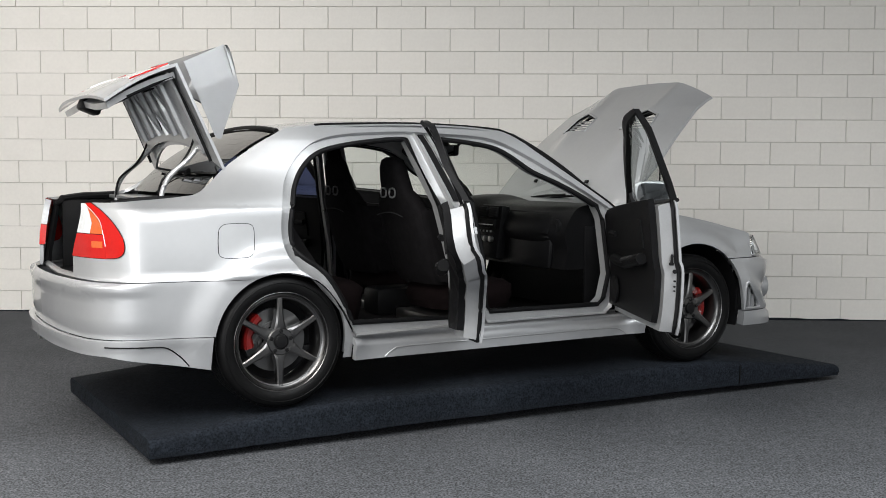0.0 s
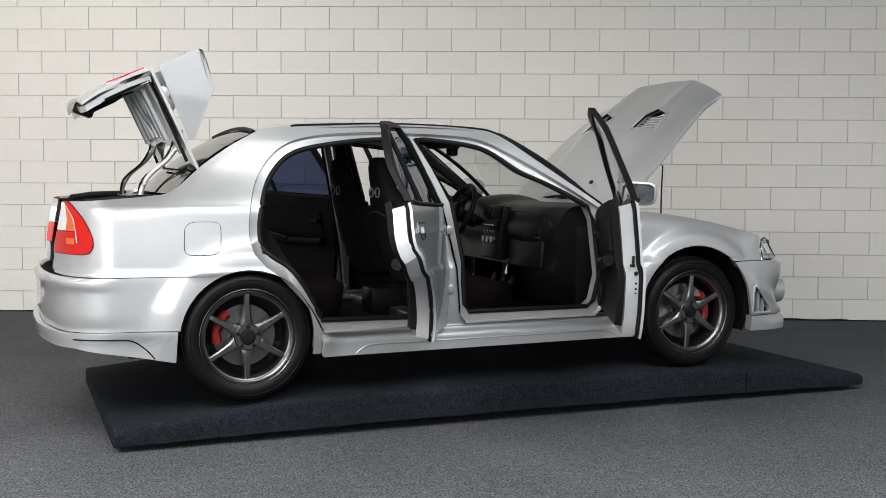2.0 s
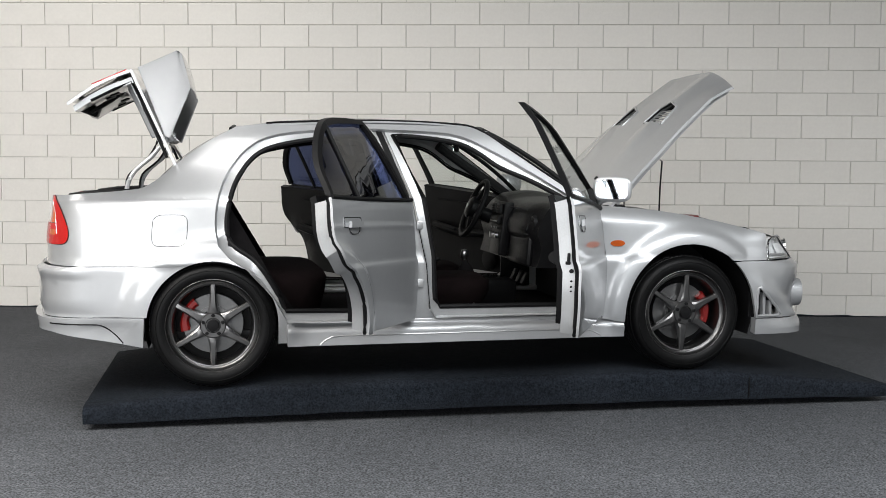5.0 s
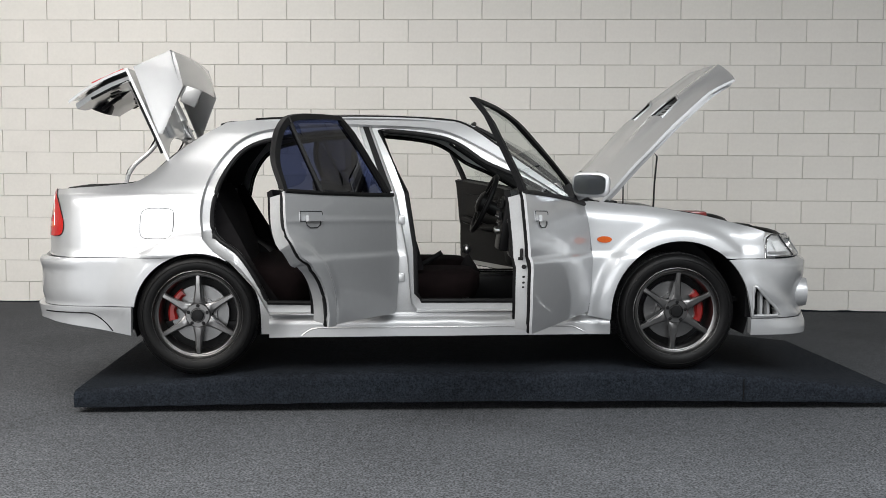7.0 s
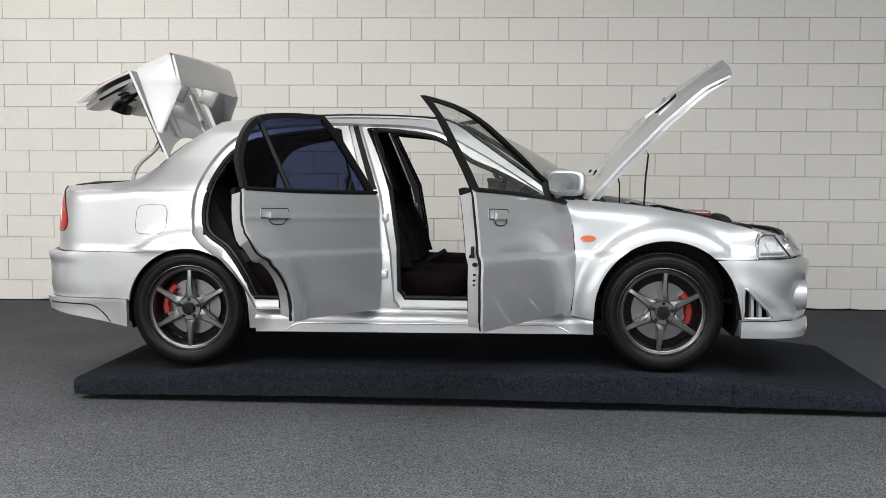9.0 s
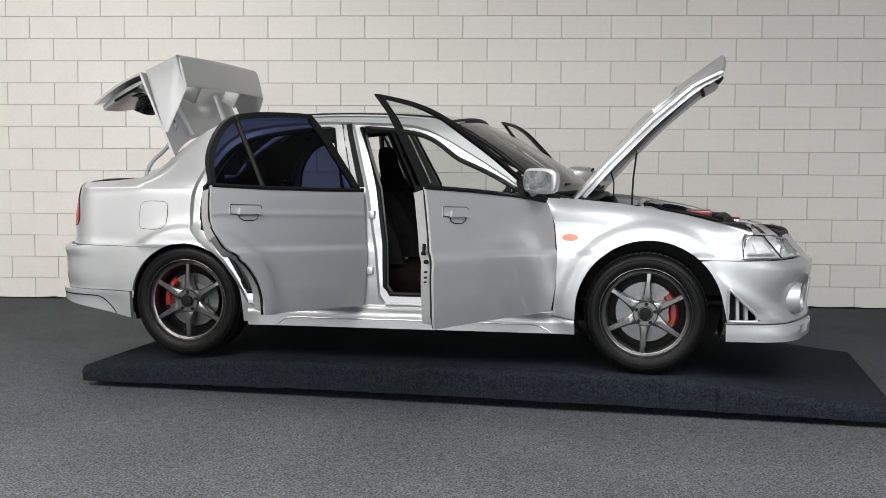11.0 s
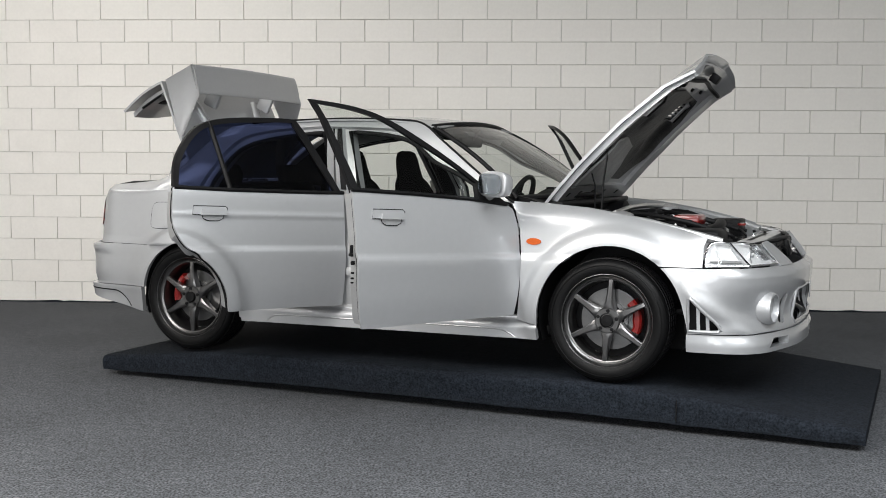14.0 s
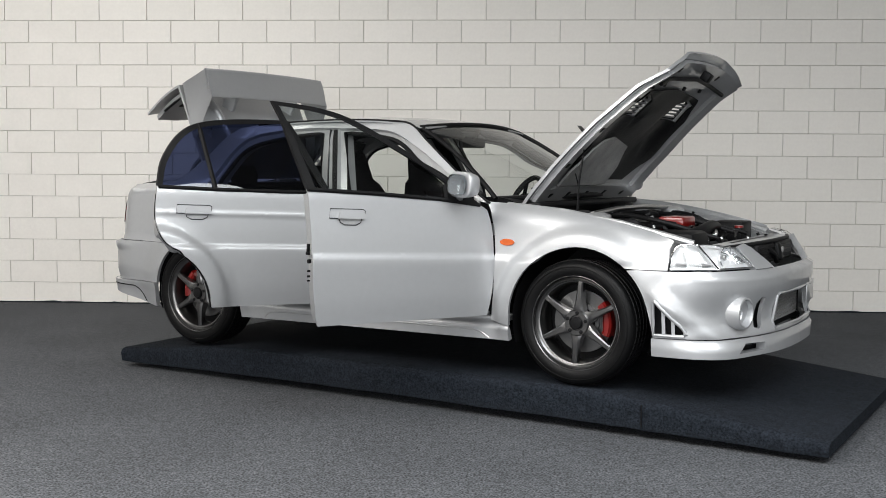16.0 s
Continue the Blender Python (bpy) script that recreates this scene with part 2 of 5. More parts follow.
# ---- room ----
def build_room():
    bm = box((24, 24, 0.1), (0, -4.0, -0.05))
    floor = mesh_object("floor", bm, CARPET)
    tagged(floor, "charcoal grey needle-felt carpet floor", "floor", kind="structure")
    # seams between the lengths of carpet
    for x in (1.78,):
        seam = mesh_object("carpet_seam", box((0.006, 5.2, 0.003), (x - 0.55, -4.4, 0.001), 0, (0, 0, 6.5)), SEAM, floor)
    rnd, bm, prev, x = random.Random(8), bmesh.new(), None, -8.8
    while x < 8.8:
        h = 0.008 + 0.012 * rnd.random() ** 2
        row = [bm.verts.new((x, WALL_Y - 0.03, 0.0)), bm.verts.new((x, WALL_Y - 0.008, h)), bm.verts.new((x, WALL_Y - 0.001, h))]
        if prev:
            bm.faces.new((prev[0], row[0], row[1], prev[1]))
            bm.faces.new((prev[1], row[1], row[2], prev[2]))
        prev = row
        x += rnd.uniform(0.05, 0.2)
    mesh_object("carpet_edge", bm, DECKCLOTH, floor, "ragged dark carpet edge turned up at the wall")
    wall = mesh_object("wall_back", box((24, 0.2, CEIL), (0, WALL_Y + 0.112, CEIL / 2)), JOINT)
    tagged(wall, "cream painted concrete block wall with thin joints", "wall", kind="structure")
    # unseen walls added to close the room; their tones shape bounce and reflections
    for name, size, at in (("wall_left", (0.2, 20, CEIL), (-9, -5, CEIL / 2)), ("wall_right", (0.2, 20, CEIL), (9, -5, CEIL / 2)),
                           ("wall_front", (18, 0.2, CEIL), (0, -13, CEIL / 2))):
        tagged(mesh_object(name, box(size, at), DARKWALL if name == "wall_front" else PLASTER), "unseen grey wall added to shape reflections" if name == "wall_front" else "unseen white wall added to bounce light", "wall", kind="structure")
    # unseen ceiling added too, grey to keep roof reflections dark
    tagged(mesh_object("ceiling", box((24, 24, 0.1), (0, -4, CEIL + 0.05)), CEILING), "unseen grey ceiling added to dim reflections", "ceiling", kind="structure")
    for lx, ly, sx, sy, watts, tone in LAMPS:
        lamp = mesh_object("ceiling_light", merge(box((sx + 0.1, 0.03, 0.1), (lx, ly - sy / 2 - 0.03, CEIL - 0.05)), box((sx + 0.1, 0.03, 0.1), (lx, ly + sy / 2 + 0.03, CEIL - 0.05)), box((sx + 0.1, sy, 0.02), (lx, ly, CEIL - 0.012))), PLASTER)
        tagged(lamp, "white flat ceiling light housing", "ceiling light", "ceiling lights")
    return wall


def build_blocks(wall):
    ph, pv = 0.4394, 0.1995
    data = box((ph - 0.008, 0.03, pv - 0.0055), (0, 0, 0), 0.0025, segments=1)
    first, rest = None, []
    for j in range(-10, 13):
        z = 2.583 - (j + 0.5) * pv
        for i in range(-20, 26):
            x = -2.256 + (i + (0.5 if j % 2 else 0.0)) * ph
            near = -3.6 < x < 3.5 and -2 < j
            if not near:
                rest.append((x, z))
                continue
            if first is None:
                first = mesh_object("block", data, BLOCK, wall)
                ob = first
            else:
                ob = new("block", first.data)
                ob.parent = wall
            ob.location = (x, WALL_Y + 0.015 + random.uniform(-0.0008, 0.0008), z)
    bm = bmesh.new()
    for x, z in rest:
        r = bmesh.ops.create_cube(bm, size=1)
        bmesh.ops.scale(bm, vec=(ph - 0.008, 0.03, pv - 0.0055), verts=r["verts"])
        bmesh.ops.translate(bm, vec=(x, WALL_Y + 0.015, z), verts=r["verts"])
    tagged(mesh_object("blocks", bm, BLOCK, wall), kind="stuff")


def build_platform():
    """Carpeted turntable deck, raised a little in the middle, on a dark recessed frame."""
    base = new("platform")
    tagged(base, "dark navy carpeted turntable platform with sloping ends", "platform")
    x0, x1, y0, y1 = -1.885, 2.478, -0.838, 0.90
    top = spline([(x0, -0.085), (-1.4, -0.04), (-1.0, -0.006), (-0.5, 0.0), (0.6, 0.004), (1.3, 0.004), (1.75, -0.03), (x1, -0.107)], 6)
    low = lambda x: -0.152 - 0.02 * ((x - 0.3) / 2.18) ** 2
    bm, rows = bmesh.new(), []
    ys = [y0, y0 + 0.006, y0 + 0.02, y0 + 0.045, y0 + 0.3, 0, y1 - 0.3, y1 - 0.045, y1 - 0.02, y1 - 0.006, y1]
    dz = [0.035, 0.018, 0.006, 0, 0, 0, 0, 0, 0.006, 0.018, 0.035]
    for x, z in top:
        k = random.uniform(-0.003, 0.003)
        row = [bm.verts.new((x, y0 + 0.01, low(x) + k))] + [bm.verts.new((x, y, z - s)) for y, s in zip(ys, dz)] + [bm.verts.new((x, y1 - 0.01, low(x)))]
        rows.append(row)
    for a, b in zip(rows, rows[1:]):
        for k in range(len(a)):
            k2 = (k + 1) % len(a)
            bm.faces.new((a[k], a[k2], b[k2], b[k]))
    bm.faces.new(rows[0])
    bm.faces.new(rows[-1][::-1])
    bm.transform(Matrix.Translation((AXLE[0], AXLE[1] - 0.05, DECK)))
    part("deck", bm, DECKCLOTH, base, "navy carpet deck", 40)
    rnd, bm = random.Random(3), bmesh.new()
    for k in range(150):
        x = rnd.uniform(x0, x1)
        z, d, g = low(x) + 0.004, rnd.uniform(0.006, 0.022), rnd.uniform(-0.008, 0.008)
        bm.faces.new([bm.verts.new(p) for p in ((x, y0 + 0.009, z), (x + 0.0016, y0 + 0.009, z), (x + g, y0 + 0.006, z - d))])
    bm.transform(Matrix.Translation((AXLE[0], AXLE[1] - 0.05, DECK)))
    tagged(part("frayed_threads", bm, DECKCLOTH, base, "frayed carpet threads", None), kind="stuff")
    part("frame", box((3.6, 1.3, 0.05), (0.0, 0.03, 0.026)), BLACK, base, "black recessed frame", None)
    part("seam", box((0.004, 0.006, 0.11), (1.62 + AXLE[0], y0 + AXLE[1] - 0.052, DECK - 0.09)), BLACK, base, smooth=None)
    return base


wall_back = build_room()
platform = build_platform()

# ---- the car: outer form ----
WR, WF = (-1.255, 0.303), (1.258, 0.320)   # wheel centres, x and z
AF = (1.274, 0.324)                        # centre of the front arch
FRONT = spline([(1.60, 0.873), (1.72, 0.862), (1.83, 0.822), (1.925, 0.74), (2.0, 0.62), (2.06, 0.45), (2.095, 0.25), (2.105, 0.0)], 8)
REAR = spline([(-1.83, 0.838), (-1.93, 0.830), (-2.02, 0.785), (-2.088, 0.69), (-2.132, 0.53), (-2.165, 0.29), (-2.175, 0.0)], 8)


def arc_table(pts):
    out, s = [], 0.0
    for a, b in zip(pts, pts[1:]):
        out.append((s, a))
        s += float(np.hypot(*(b - a)))
    return out + [(s, pts[-1])]


FRONT_T, REAR_T = arc_table(FRONT), arc_table(REAR)


def along(table, q):
    for (s0, a), (s1, b) in zip(table, table[1:]):
        if q <= s1:
            return a + (b - a) * ((q - s0) / (s1 - s0))
    return table[-1][1]


def ramp(x, a, b):
    t = min(1.0, max(0.0, (x - a) / (b - a)))
    return t * t * (3 - 2 * t)


TAIL_TOP = [(-2.3, 0.945), (-1.98, 0.949), (-1.70, 0.975), (-1.60, 0.992), (-1.52, 1.042), (-1.42, 1.126), (-1.28, 1.226), (-1.13, 1.31), (-1.0, 1.45)]
TOP = [(0.72, 0.915), (0.79, 0.900), (1.12, 0.874), (1.43, 0.824), (1.68, 0.765), (1.81, 0.722), (2.2, 0.66)]


TOP_FINE = spline(TAIL_TOP, 8) + [np.array((-0.9, 1.7)), np.array((0.6, 1.7))] + spline(TOP, 8)


def top_of(x):
    return float(np.interp(x, [p[0] for p in TOP_FINE], [p[1] for p in TOP_FINE]))


def width(x, z):
    """Half width of the body at height z."""
    w = 0.846 + 0.012 * ramp(z, 0.2, 0.45)
    w -= 0.012 * ramp(z, 0.60, 0.645) + 0.042 * ramp(z, 0.56, 1.05)
    if z > 0.93:
        d = max(0.0, -1.0 - x)
        w = 0.810 - 0.4 * max(0, z - 1.24) ** 2 / (max(0, z - 1.24) + 0.03) - 0.30 * d * d / (d + 0.15) * ramp(z, 0.90, 1.12)
    e = z - 0.93
    w -= 0.49 * (e if e > 0.05 else max(0.0, e + 0.05) ** 2 / 0.2)
    for xc, zc, lift, r0, r1 in ((*WR, 0.022, 0.35, 0.50), (*AF, 0.024, 0.38, 0.50)):
        r = math.hypot(x - xc, z - zc)
        w += lift * (1 - ramp(r, r0, r1)) * ramp(z, 0.1, 0.3)
    # the blisters over the wheels end in a step
    for xc, zc, r0, r1, keep in ((*WR, 0.395, 0.442, max(ramp(z, 0.595, 0.625), ramp(x, -1.3, -1.2))), (*AF, 0.425, 0.48, max(ramp(z, 0.61, 0.64), 1 - ramp(x, 1.3, 1.4)))):
        w += 0.014 * (1 - ramp(math.hypot(x - xc, z - zc), r0, r1)) * keep * ramp(z, 0.2, 0.34)
    w -= 0.022 * ramp(-x, 1.45, 1.85)
    # shoulder that rolls over to the deck and to the bonnet
    gap = top_of(x) - z
    if gap < 0.12:
        k = min(1.0, max(0.0, 0.12 - gap) / 0.12)
        w -= 0.06 * k ** 3 * (ramp(-x, 1.1, 1.7) if x < 0 else ramp(x, 0.7, 0.8))
    return w


def skin(s, z, out=0.0, sign=-1):
    """The outer skin: s runs along the side like x, and on round the corners of nose and tail."""
    if s > 1.60:
        p = along(FRONT_T, s - 1.60)
        k = width(1.60, z) / 0.873
        lean = -0.10 * ramp(z, 0.56, 0.76) * ramp(s, 1.65, 2.0)
        x, y = p[0] + lean, p[1] * (k + (1 - k) * ramp(s, 1.6, 2.0))
        q = min(s - 1.60, FRONT_T[-1][0] - 0.01)
        n = along(FRONT_T, q + 0.005) - along(FRONT_T, q - 0.005)
        n = Vector((-n[1], n[0])).normalized()
        return Vector((x + n.x * out, sign * (y + n.y * out), z))
    if s < -1.83:
        p = along(REAR_T, -1.83 - s)
        k = width(-1.83, z) / 0.838
        lean = 0.035 * ramp(z, 0.585, 0.61) + 0.03 * ramp(z, 0.7, 1.0)
        fade = ramp(-s, 1.83, 2.1)
        x, y = p[0] + lean * fade, p[1] * (k + (0.97 - k) * fade * 0.3) - 0.035 * fade * ramp(z, 0.585, 0.61)
        q = min(-1.83 - s, REAR_T[-1][0] - 0.01)
        n = along(REAR_T, q + 0.005) - along(REAR_T, q - 0.005)
        n = Vector((-abs(n[1]), abs(n[0]))).normalized()
        return Vector((x + n.x * out, sign * (y + n.y * out), z))
    return Vector((s, sign * (width(s, z) + out), z))


def arch(c, r, a0, a1, n=14):
    return [(c[0] + r * math.cos(radians(a0 + (a1 - a0) * k / n)), c[1] + r * math.sin(radians(a0 + (a1 - a0) * k / n))) for k in range(n + 1)]


def smooth_line(pts, n=4):
    return [tuple(p) for p in spline(pts, n)]


# openings, x and z
REAR_TOP = [(-1.225, 0.70), (-1.243, 0.80), (-1.232, 0.92), (-1.19, 1.05), (-1.10, 1.175), (-0.985, 1.25), (-0.81, 1.285), (-0.55, 1.302), (-0.43, 1.302)]
FRONT_TOP = [(-0.37, 1.300), (-0.1, 1.290), (0.06, 1.264), (0.24, 1.177), (0.45, 1.055), (0.685, 0.905)]
REAR_OPEN = smooth_line([(-0.885, 0.31), (-0.95, 0.43), (-1.05, 0.555), (-1.168, 0.636)] + REAR_TOP) + [(-0.31, 0.93), (-0.25, 0.60), (-0.235, 0.32)]
FRONT_OPEN = smooth_line(FRONT_TOP) + [(0.715, 0.82), (0.72, 0.5), (0.68, 0.36), (0.64, 0.325), (-0.12, 0.32), (-0.15, 0.36), (-0.17, 0.6), (-0.235, 0.93)]


def body_side(car, sign):
    def on(s, z, out=0.0):
        return skin(s, z, out, sign)
    # rear quarter with its arch
    rear_arch = [p for p in arch(WR, 0.325, 62, 118, 10)]
    lamp_edge = smooth_line([(-2.19, 0.950), (-2.118, 0.915), (-2.028, 0.85), (-1.98, 0.79), (-1.974, 0.74), (-2.003, 0.711), (-2.07, 0.704)], 4)
    poly = smooth_line([(-2.19, 0.950), (-2.05, 0.951), (-1.82, 0.963), (-1.68, 0.976), (-1.60, 0.99), (-1.52, 1.04), (-1.42, 1.125), (-1.28, 1.225), (-1.13, 1.308)], 4)[1:]
    poly += [(-1.0, 1.322)] + [p for p in smooth_line(REAR_TOP)[::-1] if p[0] < -0.98]
    poly += [(-1.17, 0.637), (-1.10, 0.59)] + rear_arch + [(-1.41, 0.602), (-2.365, 0.607), (-2.365, 0.702)] + lamp_edge[::-1]
    quarter = part("rear_quarter_panel", sheet(poly, on, 0.018, 0.016), PAINT, car, "silver rear wing panel", 30)
    # flange of the arch in front of the wheel
    lip = [(-0.885, 0.2), (-0.885, 0.31), (-0.95, 0.43), (-1.05, 0.555), (-1.10, 0.59)] + arch(WR, 0.325, 60, 0, 10) + [(-0.93, 0.2)]
    part("arch_flange", sheet(lip, lambda s, z: on(s, z, -0.035), 0.02, 0.05), BARE, car, "bare silver door shut flange", 30)
    # fuel flap: a thin joint and the lid
    fl = []
    for k in range(24):
        a = k * math.tau / 24
        c, s = math.cos(a), math.sin(a)
        fl.append((-1.462 + 0.085 * math.copysign(abs(c) ** 0.45, c) + 0.008 * s, 0.778 + 0.078 * math.copysign(abs(s) ** 0.45, s)))
    if sign < 0:
        part("fuel_flap", sheet(fl, lambda s, z: on(s, z, 0.0018), 0.003, 0.05), PAINT, car, "rounded square silver fuel flap", 30)
        part("fuel_flap_joint", tube([on(s, z, 0.0) for s, z in fl], 0.0022, 6, True), PLASTIC, car)
    # front wing
    poly = smooth_line([(0.73, 0.905), (0.79, 0.898), (1.12, 0.872), (1.43, 0.822), (1.68, 0.763), (1.76, 0.742)], 4)
    poly += [(1.735, 0.70), (1.725, 0.605), (1.57, 0.604)] + arch(AF, 0.372, 49, 180, 24) + [(0.90, 0.28), (0.785, 0.30), (0.80, 0.45), (0.803, 0.63), (0.79, 0.76), (0.76, 0.85)]
    wing = part("front_wing", sheet(poly, on, 0.018, 0.016), PAINT, car, "silver front wing with a flared arch", 30)
    sm = []
    for k in range(16):
        a = k * math.tau / 16
        sm.append((0.868 + 0.04 * math.cos(a), 0.702 + 0.017 * math.sin(a)))
    part("side_marker", sheet(sm, lambda s, z: on(s, z, 0.007), 0.012, 0.03), AMBER, car, "amber oval side marker lamp", 40)
    # black strip set back in the door gap, in place of its shade
    gap = [(0.74, 0.84), (0.80, 0.84), (0.81, 0.63), (0.80, 0.32), (0.75, 0.32), (0.765, 0.63)]
    part("door_gap_shade", sheet(gap, lambda s, z: on(s, z, -0.045), 0.01, 0.06), BLACK, car, "black strip standing in for shade in the door gap", 30)
    # sill with its flare and swage
    poly = [(-0.885, 0.188), (0.90, 0.203), (0.897, 0.285), (0.83, 0.30), (0.78, 0.318), (-0.83, 0.312), (-0.885, 0.30)]

    def sill(s, z):
        return on(s, z, 0.014 - 0.05 * ramp(z, 0.265, 0.305))
    part("sill", sheet(poly, sill, 0.03, 0.03), PAINT, car, "silver moulded side skirt", 30)
    for line in ([(-0.72, 0.195), (-0.68, 0.225), (-0.61, 0.238), (-0.30, 0.24), (0.30, 0.245), (0.62, 0.246)], [(0.62, 0.246), (0.70, 0.243), (0.75, 0.225), (0.78, 0.205)]):
        part("sill_swage", tube([sill(*p) for p in smooth_line(line, 4)], 0.004, 6), BARE, car)
    # tread plates inside the sill
    for k, zz in enumerate((0.315, 0.325)):
        part("sill_tread", box((1.62, 0.018, 0.012), (-0.04, sign * (0.79 - 0.03 * k), zz), 0.004), BARE, car, "ribbed silver door sill tread")
    part("sill_top", box((1.74, 0.16, 0.03), (-0.02, sign * 0.745, 0.302), 0.008), BARE, car, "silver inner sill")
    # roof rail and windscreen pillar
    up = smooth_line([(-1.02, 1.320), (-0.88, 1.333), (-0.42, 1.348), (0.0, 1.336), (0.15, 1.308), (0.30, 1.208), (0.45, 1.103), (0.60, 0.998), (0.745, 0.895)], 4)
    dn = [p for p in smooth_line(FRONT_TOP)[::-1]] + [p for p in smooth_line(REAR_TOP)[::-1] if p[0] >= -0.99]
    part("roof_rail", sheet(up + dn, on, 0.02, 0.05), PAINT, car, "silver roof rail and windscreen pillar", 30)
    part("rain_gutter", tube([on(s, z, 0.003) for s, z in up[2:34]], 0.006, 6), BLACK, car, "black roof seam strip")
    # centre pillar
    poly = [(-0.43, 1.302), (-0.37, 1.300), (-0.235, 0.93), (-0.17, 0.6), (-0.15, 0.36), (-0.10, 0.30), (-0.29, 0.30), (-0.245, 0.36), (-0.25, 0.60), (-0.31, 0.93)]
    part("centre_pillar", sheet(poly, lambda s, z: on(s, z, -0.03), 0.05, 0.06), BARE, car, "silver centre door pillar", 30)
    poly = [(-0.405, 1.29), (-0.375, 1.29), (-0.25, 0.95), (-0.285, 0.95)]
    part("pillar_strip", sheet(poly, lambda s, z: on(s, z, -0.022), 0.012, 0.06), BLACK, car, "black pillar strip", 30)
    part("striker", box((0.02, 0.03, 0.045), on(-1.17, 0.70, -0.05), 0.004), BLACK, car, "black door striker")
    for zz in (0.50, 0.80):
        part("hinge", box((0.035, 0.03, 0.045), on(-0.2, zz, -0.025), 0.006), BARE, car, "silver door hinge")
        part("hinge", box((0.06, 0.05, 0.06), on(0.745, zz - 0.04, -0.05), 0.006), BARE, car, "silver door hinge")
    # door shut faces with their rubber seals
    for name, outline, skip in (("rear_door_jamb", REAR_OPEN, 3), ("front_door_jamb", FRONT_OPEN, 0)):
        cx = sum(p[0] for p in outline) / len(outline)
        cz = sum(p[1] for p in outline) / len(outline)
        bm, prev, first = bmesh.new(), None, None
        inner = []
        for s, z in outline:
            d = Vector((cx - s, cz - z)).normalized()
            a, b, c = on(s, z, -0.004), on(s + d.x * 0.010, z + d.y * 0.010, -0.028), on(s + d.x * 0.062, z + d.y * 0.062, -0.034)
            e = on(s + d.x * 0.066, z + d.y * 0.066, -0.10)
            inner.append(c)
            row = [bm.verts.new(p) for p in (a, b, c, e)]
            if prev:
                for k in range(3):
                    bm.faces.new((prev[k], prev[k + 1], row[k + 1], row[k]))
            first = first or row
            prev = row
        for k in range(3):
            bm.faces.new((prev[k], prev[k + 1], first[k + 1], first[k]))
        part(name, bm, BARE, car, "silver door shut face", 50)
        part("door_seal", tube([p + Vector((0, 0, 0)) for p in inner], 0.013, 8, True), BLACK, car, "black rubber door seal")
    # wheel arch liners
    for (xc, zc), r in ((WR, 0.335), (AF, 0.376)):
        bm, prev = bmesh.new(), None
        for k in range(21):
            a = radians(-20 + 220 * k / 20)
            row = [bm.verts.new((xc + r * math.cos(a), sign * y, zc + r * math.sin(a))) for y in (0.835, 0.42)]
            if prev:
                bm.faces.new((prev[0], prev[1], row[1], row[0]))
            prev = row
        part("arch_liner", bm, BLACK, car, "black wheel arch liner", 60)
        bm = bmesh.new()
        bm.faces.new([bm.verts.new((xc + r * math.cos(a), sign * 0.43, zc + r * math.sin(a))) for a in (radians(-30 + 240 * k / 24) for k in range(25))])
        part("arch_back", bm, BLACK, car, "", None)
    # bumper sides, to the middle of the nose and of the tail
    end = 1.60 + FRONT_T[-1][0]
    poly = [(1.57, 0.600)] + arch(AF, 0.372, 47, 10, 6) + [(1.652, 0.34), (1.662, 0.287), (end, 0.287), (end, 0.475), (end, 0.60)]
    vent = [(1.665, 0.30), (1.805, 0.30), (1.80, 0.335), (1.745, 0.385), (1.70, 0.43), (1.665, 0.455)]
    mouth = [(end - 0.36, 0.305), (end + 0.02, 0.305), (end + 0.02, 0.470), (end - 0.33, 0.470)]
    slot = [(end - 0.54, 0.325), (end - 0.50, 0.315), (end - 0.475, 0.33), (end - 0.455, 0.462), (end - 0.49, 0.468), (end - 0.525, 0.44)]

    def bumper(s, z):
        out = 0.03 * ramp(z, 0.38, 0.53) * (1 - ramp(z, 0.575, 0.60)) * ramp(s, 1.7, 1.95)
        out += 0.018 * (1 - ramp(z, 0.29, 0.36)) * ramp(s, 1.7, 1.9)
        # blade that sweeps down from the arch to the chin
        ridge = 0.50 - (s - 1.62) * 0.62
        out += 0.017 * math.exp(-((z - ridge) / 0.045) ** 2) * ramp(s, 1.6, 1.7) * (1 - ramp(s, 1.95, 2.05))
        return on(s, z, out)
    part("front_bumper", sheet(poly, bumper, 0.02, 0.024, [vent, mouth, slot]), PAINT, car, "silver front bumper with open ducts", 32)
    poly = [(1.655, 0.197), (end, 0.19), (end, 0.282), (1.655, 0.282)]

    def lip2(s, z):
        corner = 0.024 * math.exp(-((s - 1.98) / 0.14) ** 2)
        return on(s, z, (0.012 + 0.018 * ramp(s, 1.7, 1.95) + corner) * (1 - 0.4 * ramp(z, 0.24, 0.282)))
    duct = [(2.06, 0.215), (2.27, 0.215), (2.27, 0.252), (2.11, 0.258)]
    part("chin_spoiler", sheet(poly, lip2, 0.05, 0.03, [duct]), PAINT, car, "silver chin spoiler", 32)
    part("duct_backing", sheet([(2.03, 0.20), (2.31, 0.20), (2.31, 0.275), (2.03, 0.275)], lambda s, z: on(s, z, -0.035), 0.01, 0.05), BLACK, car)
    part("vent_frame", tube([bumper(*p) for p in smooth_line(vent + vent[:1], 3)[:-1]], 0.0085, 8, True), PAINT, car, "silver rim of the side vent", 60)
    part("mouth_rim", tube([bumper(*p) for p in ((end, 0.305), (end - 0.355, 0.305), (end - 0.362, 0.34), (end - 0.338, 0.465), (end - 0.32, 0.472), (end, 0.472))], 0.008, 8), PAINT, car, "silver rim of the intake", 60)
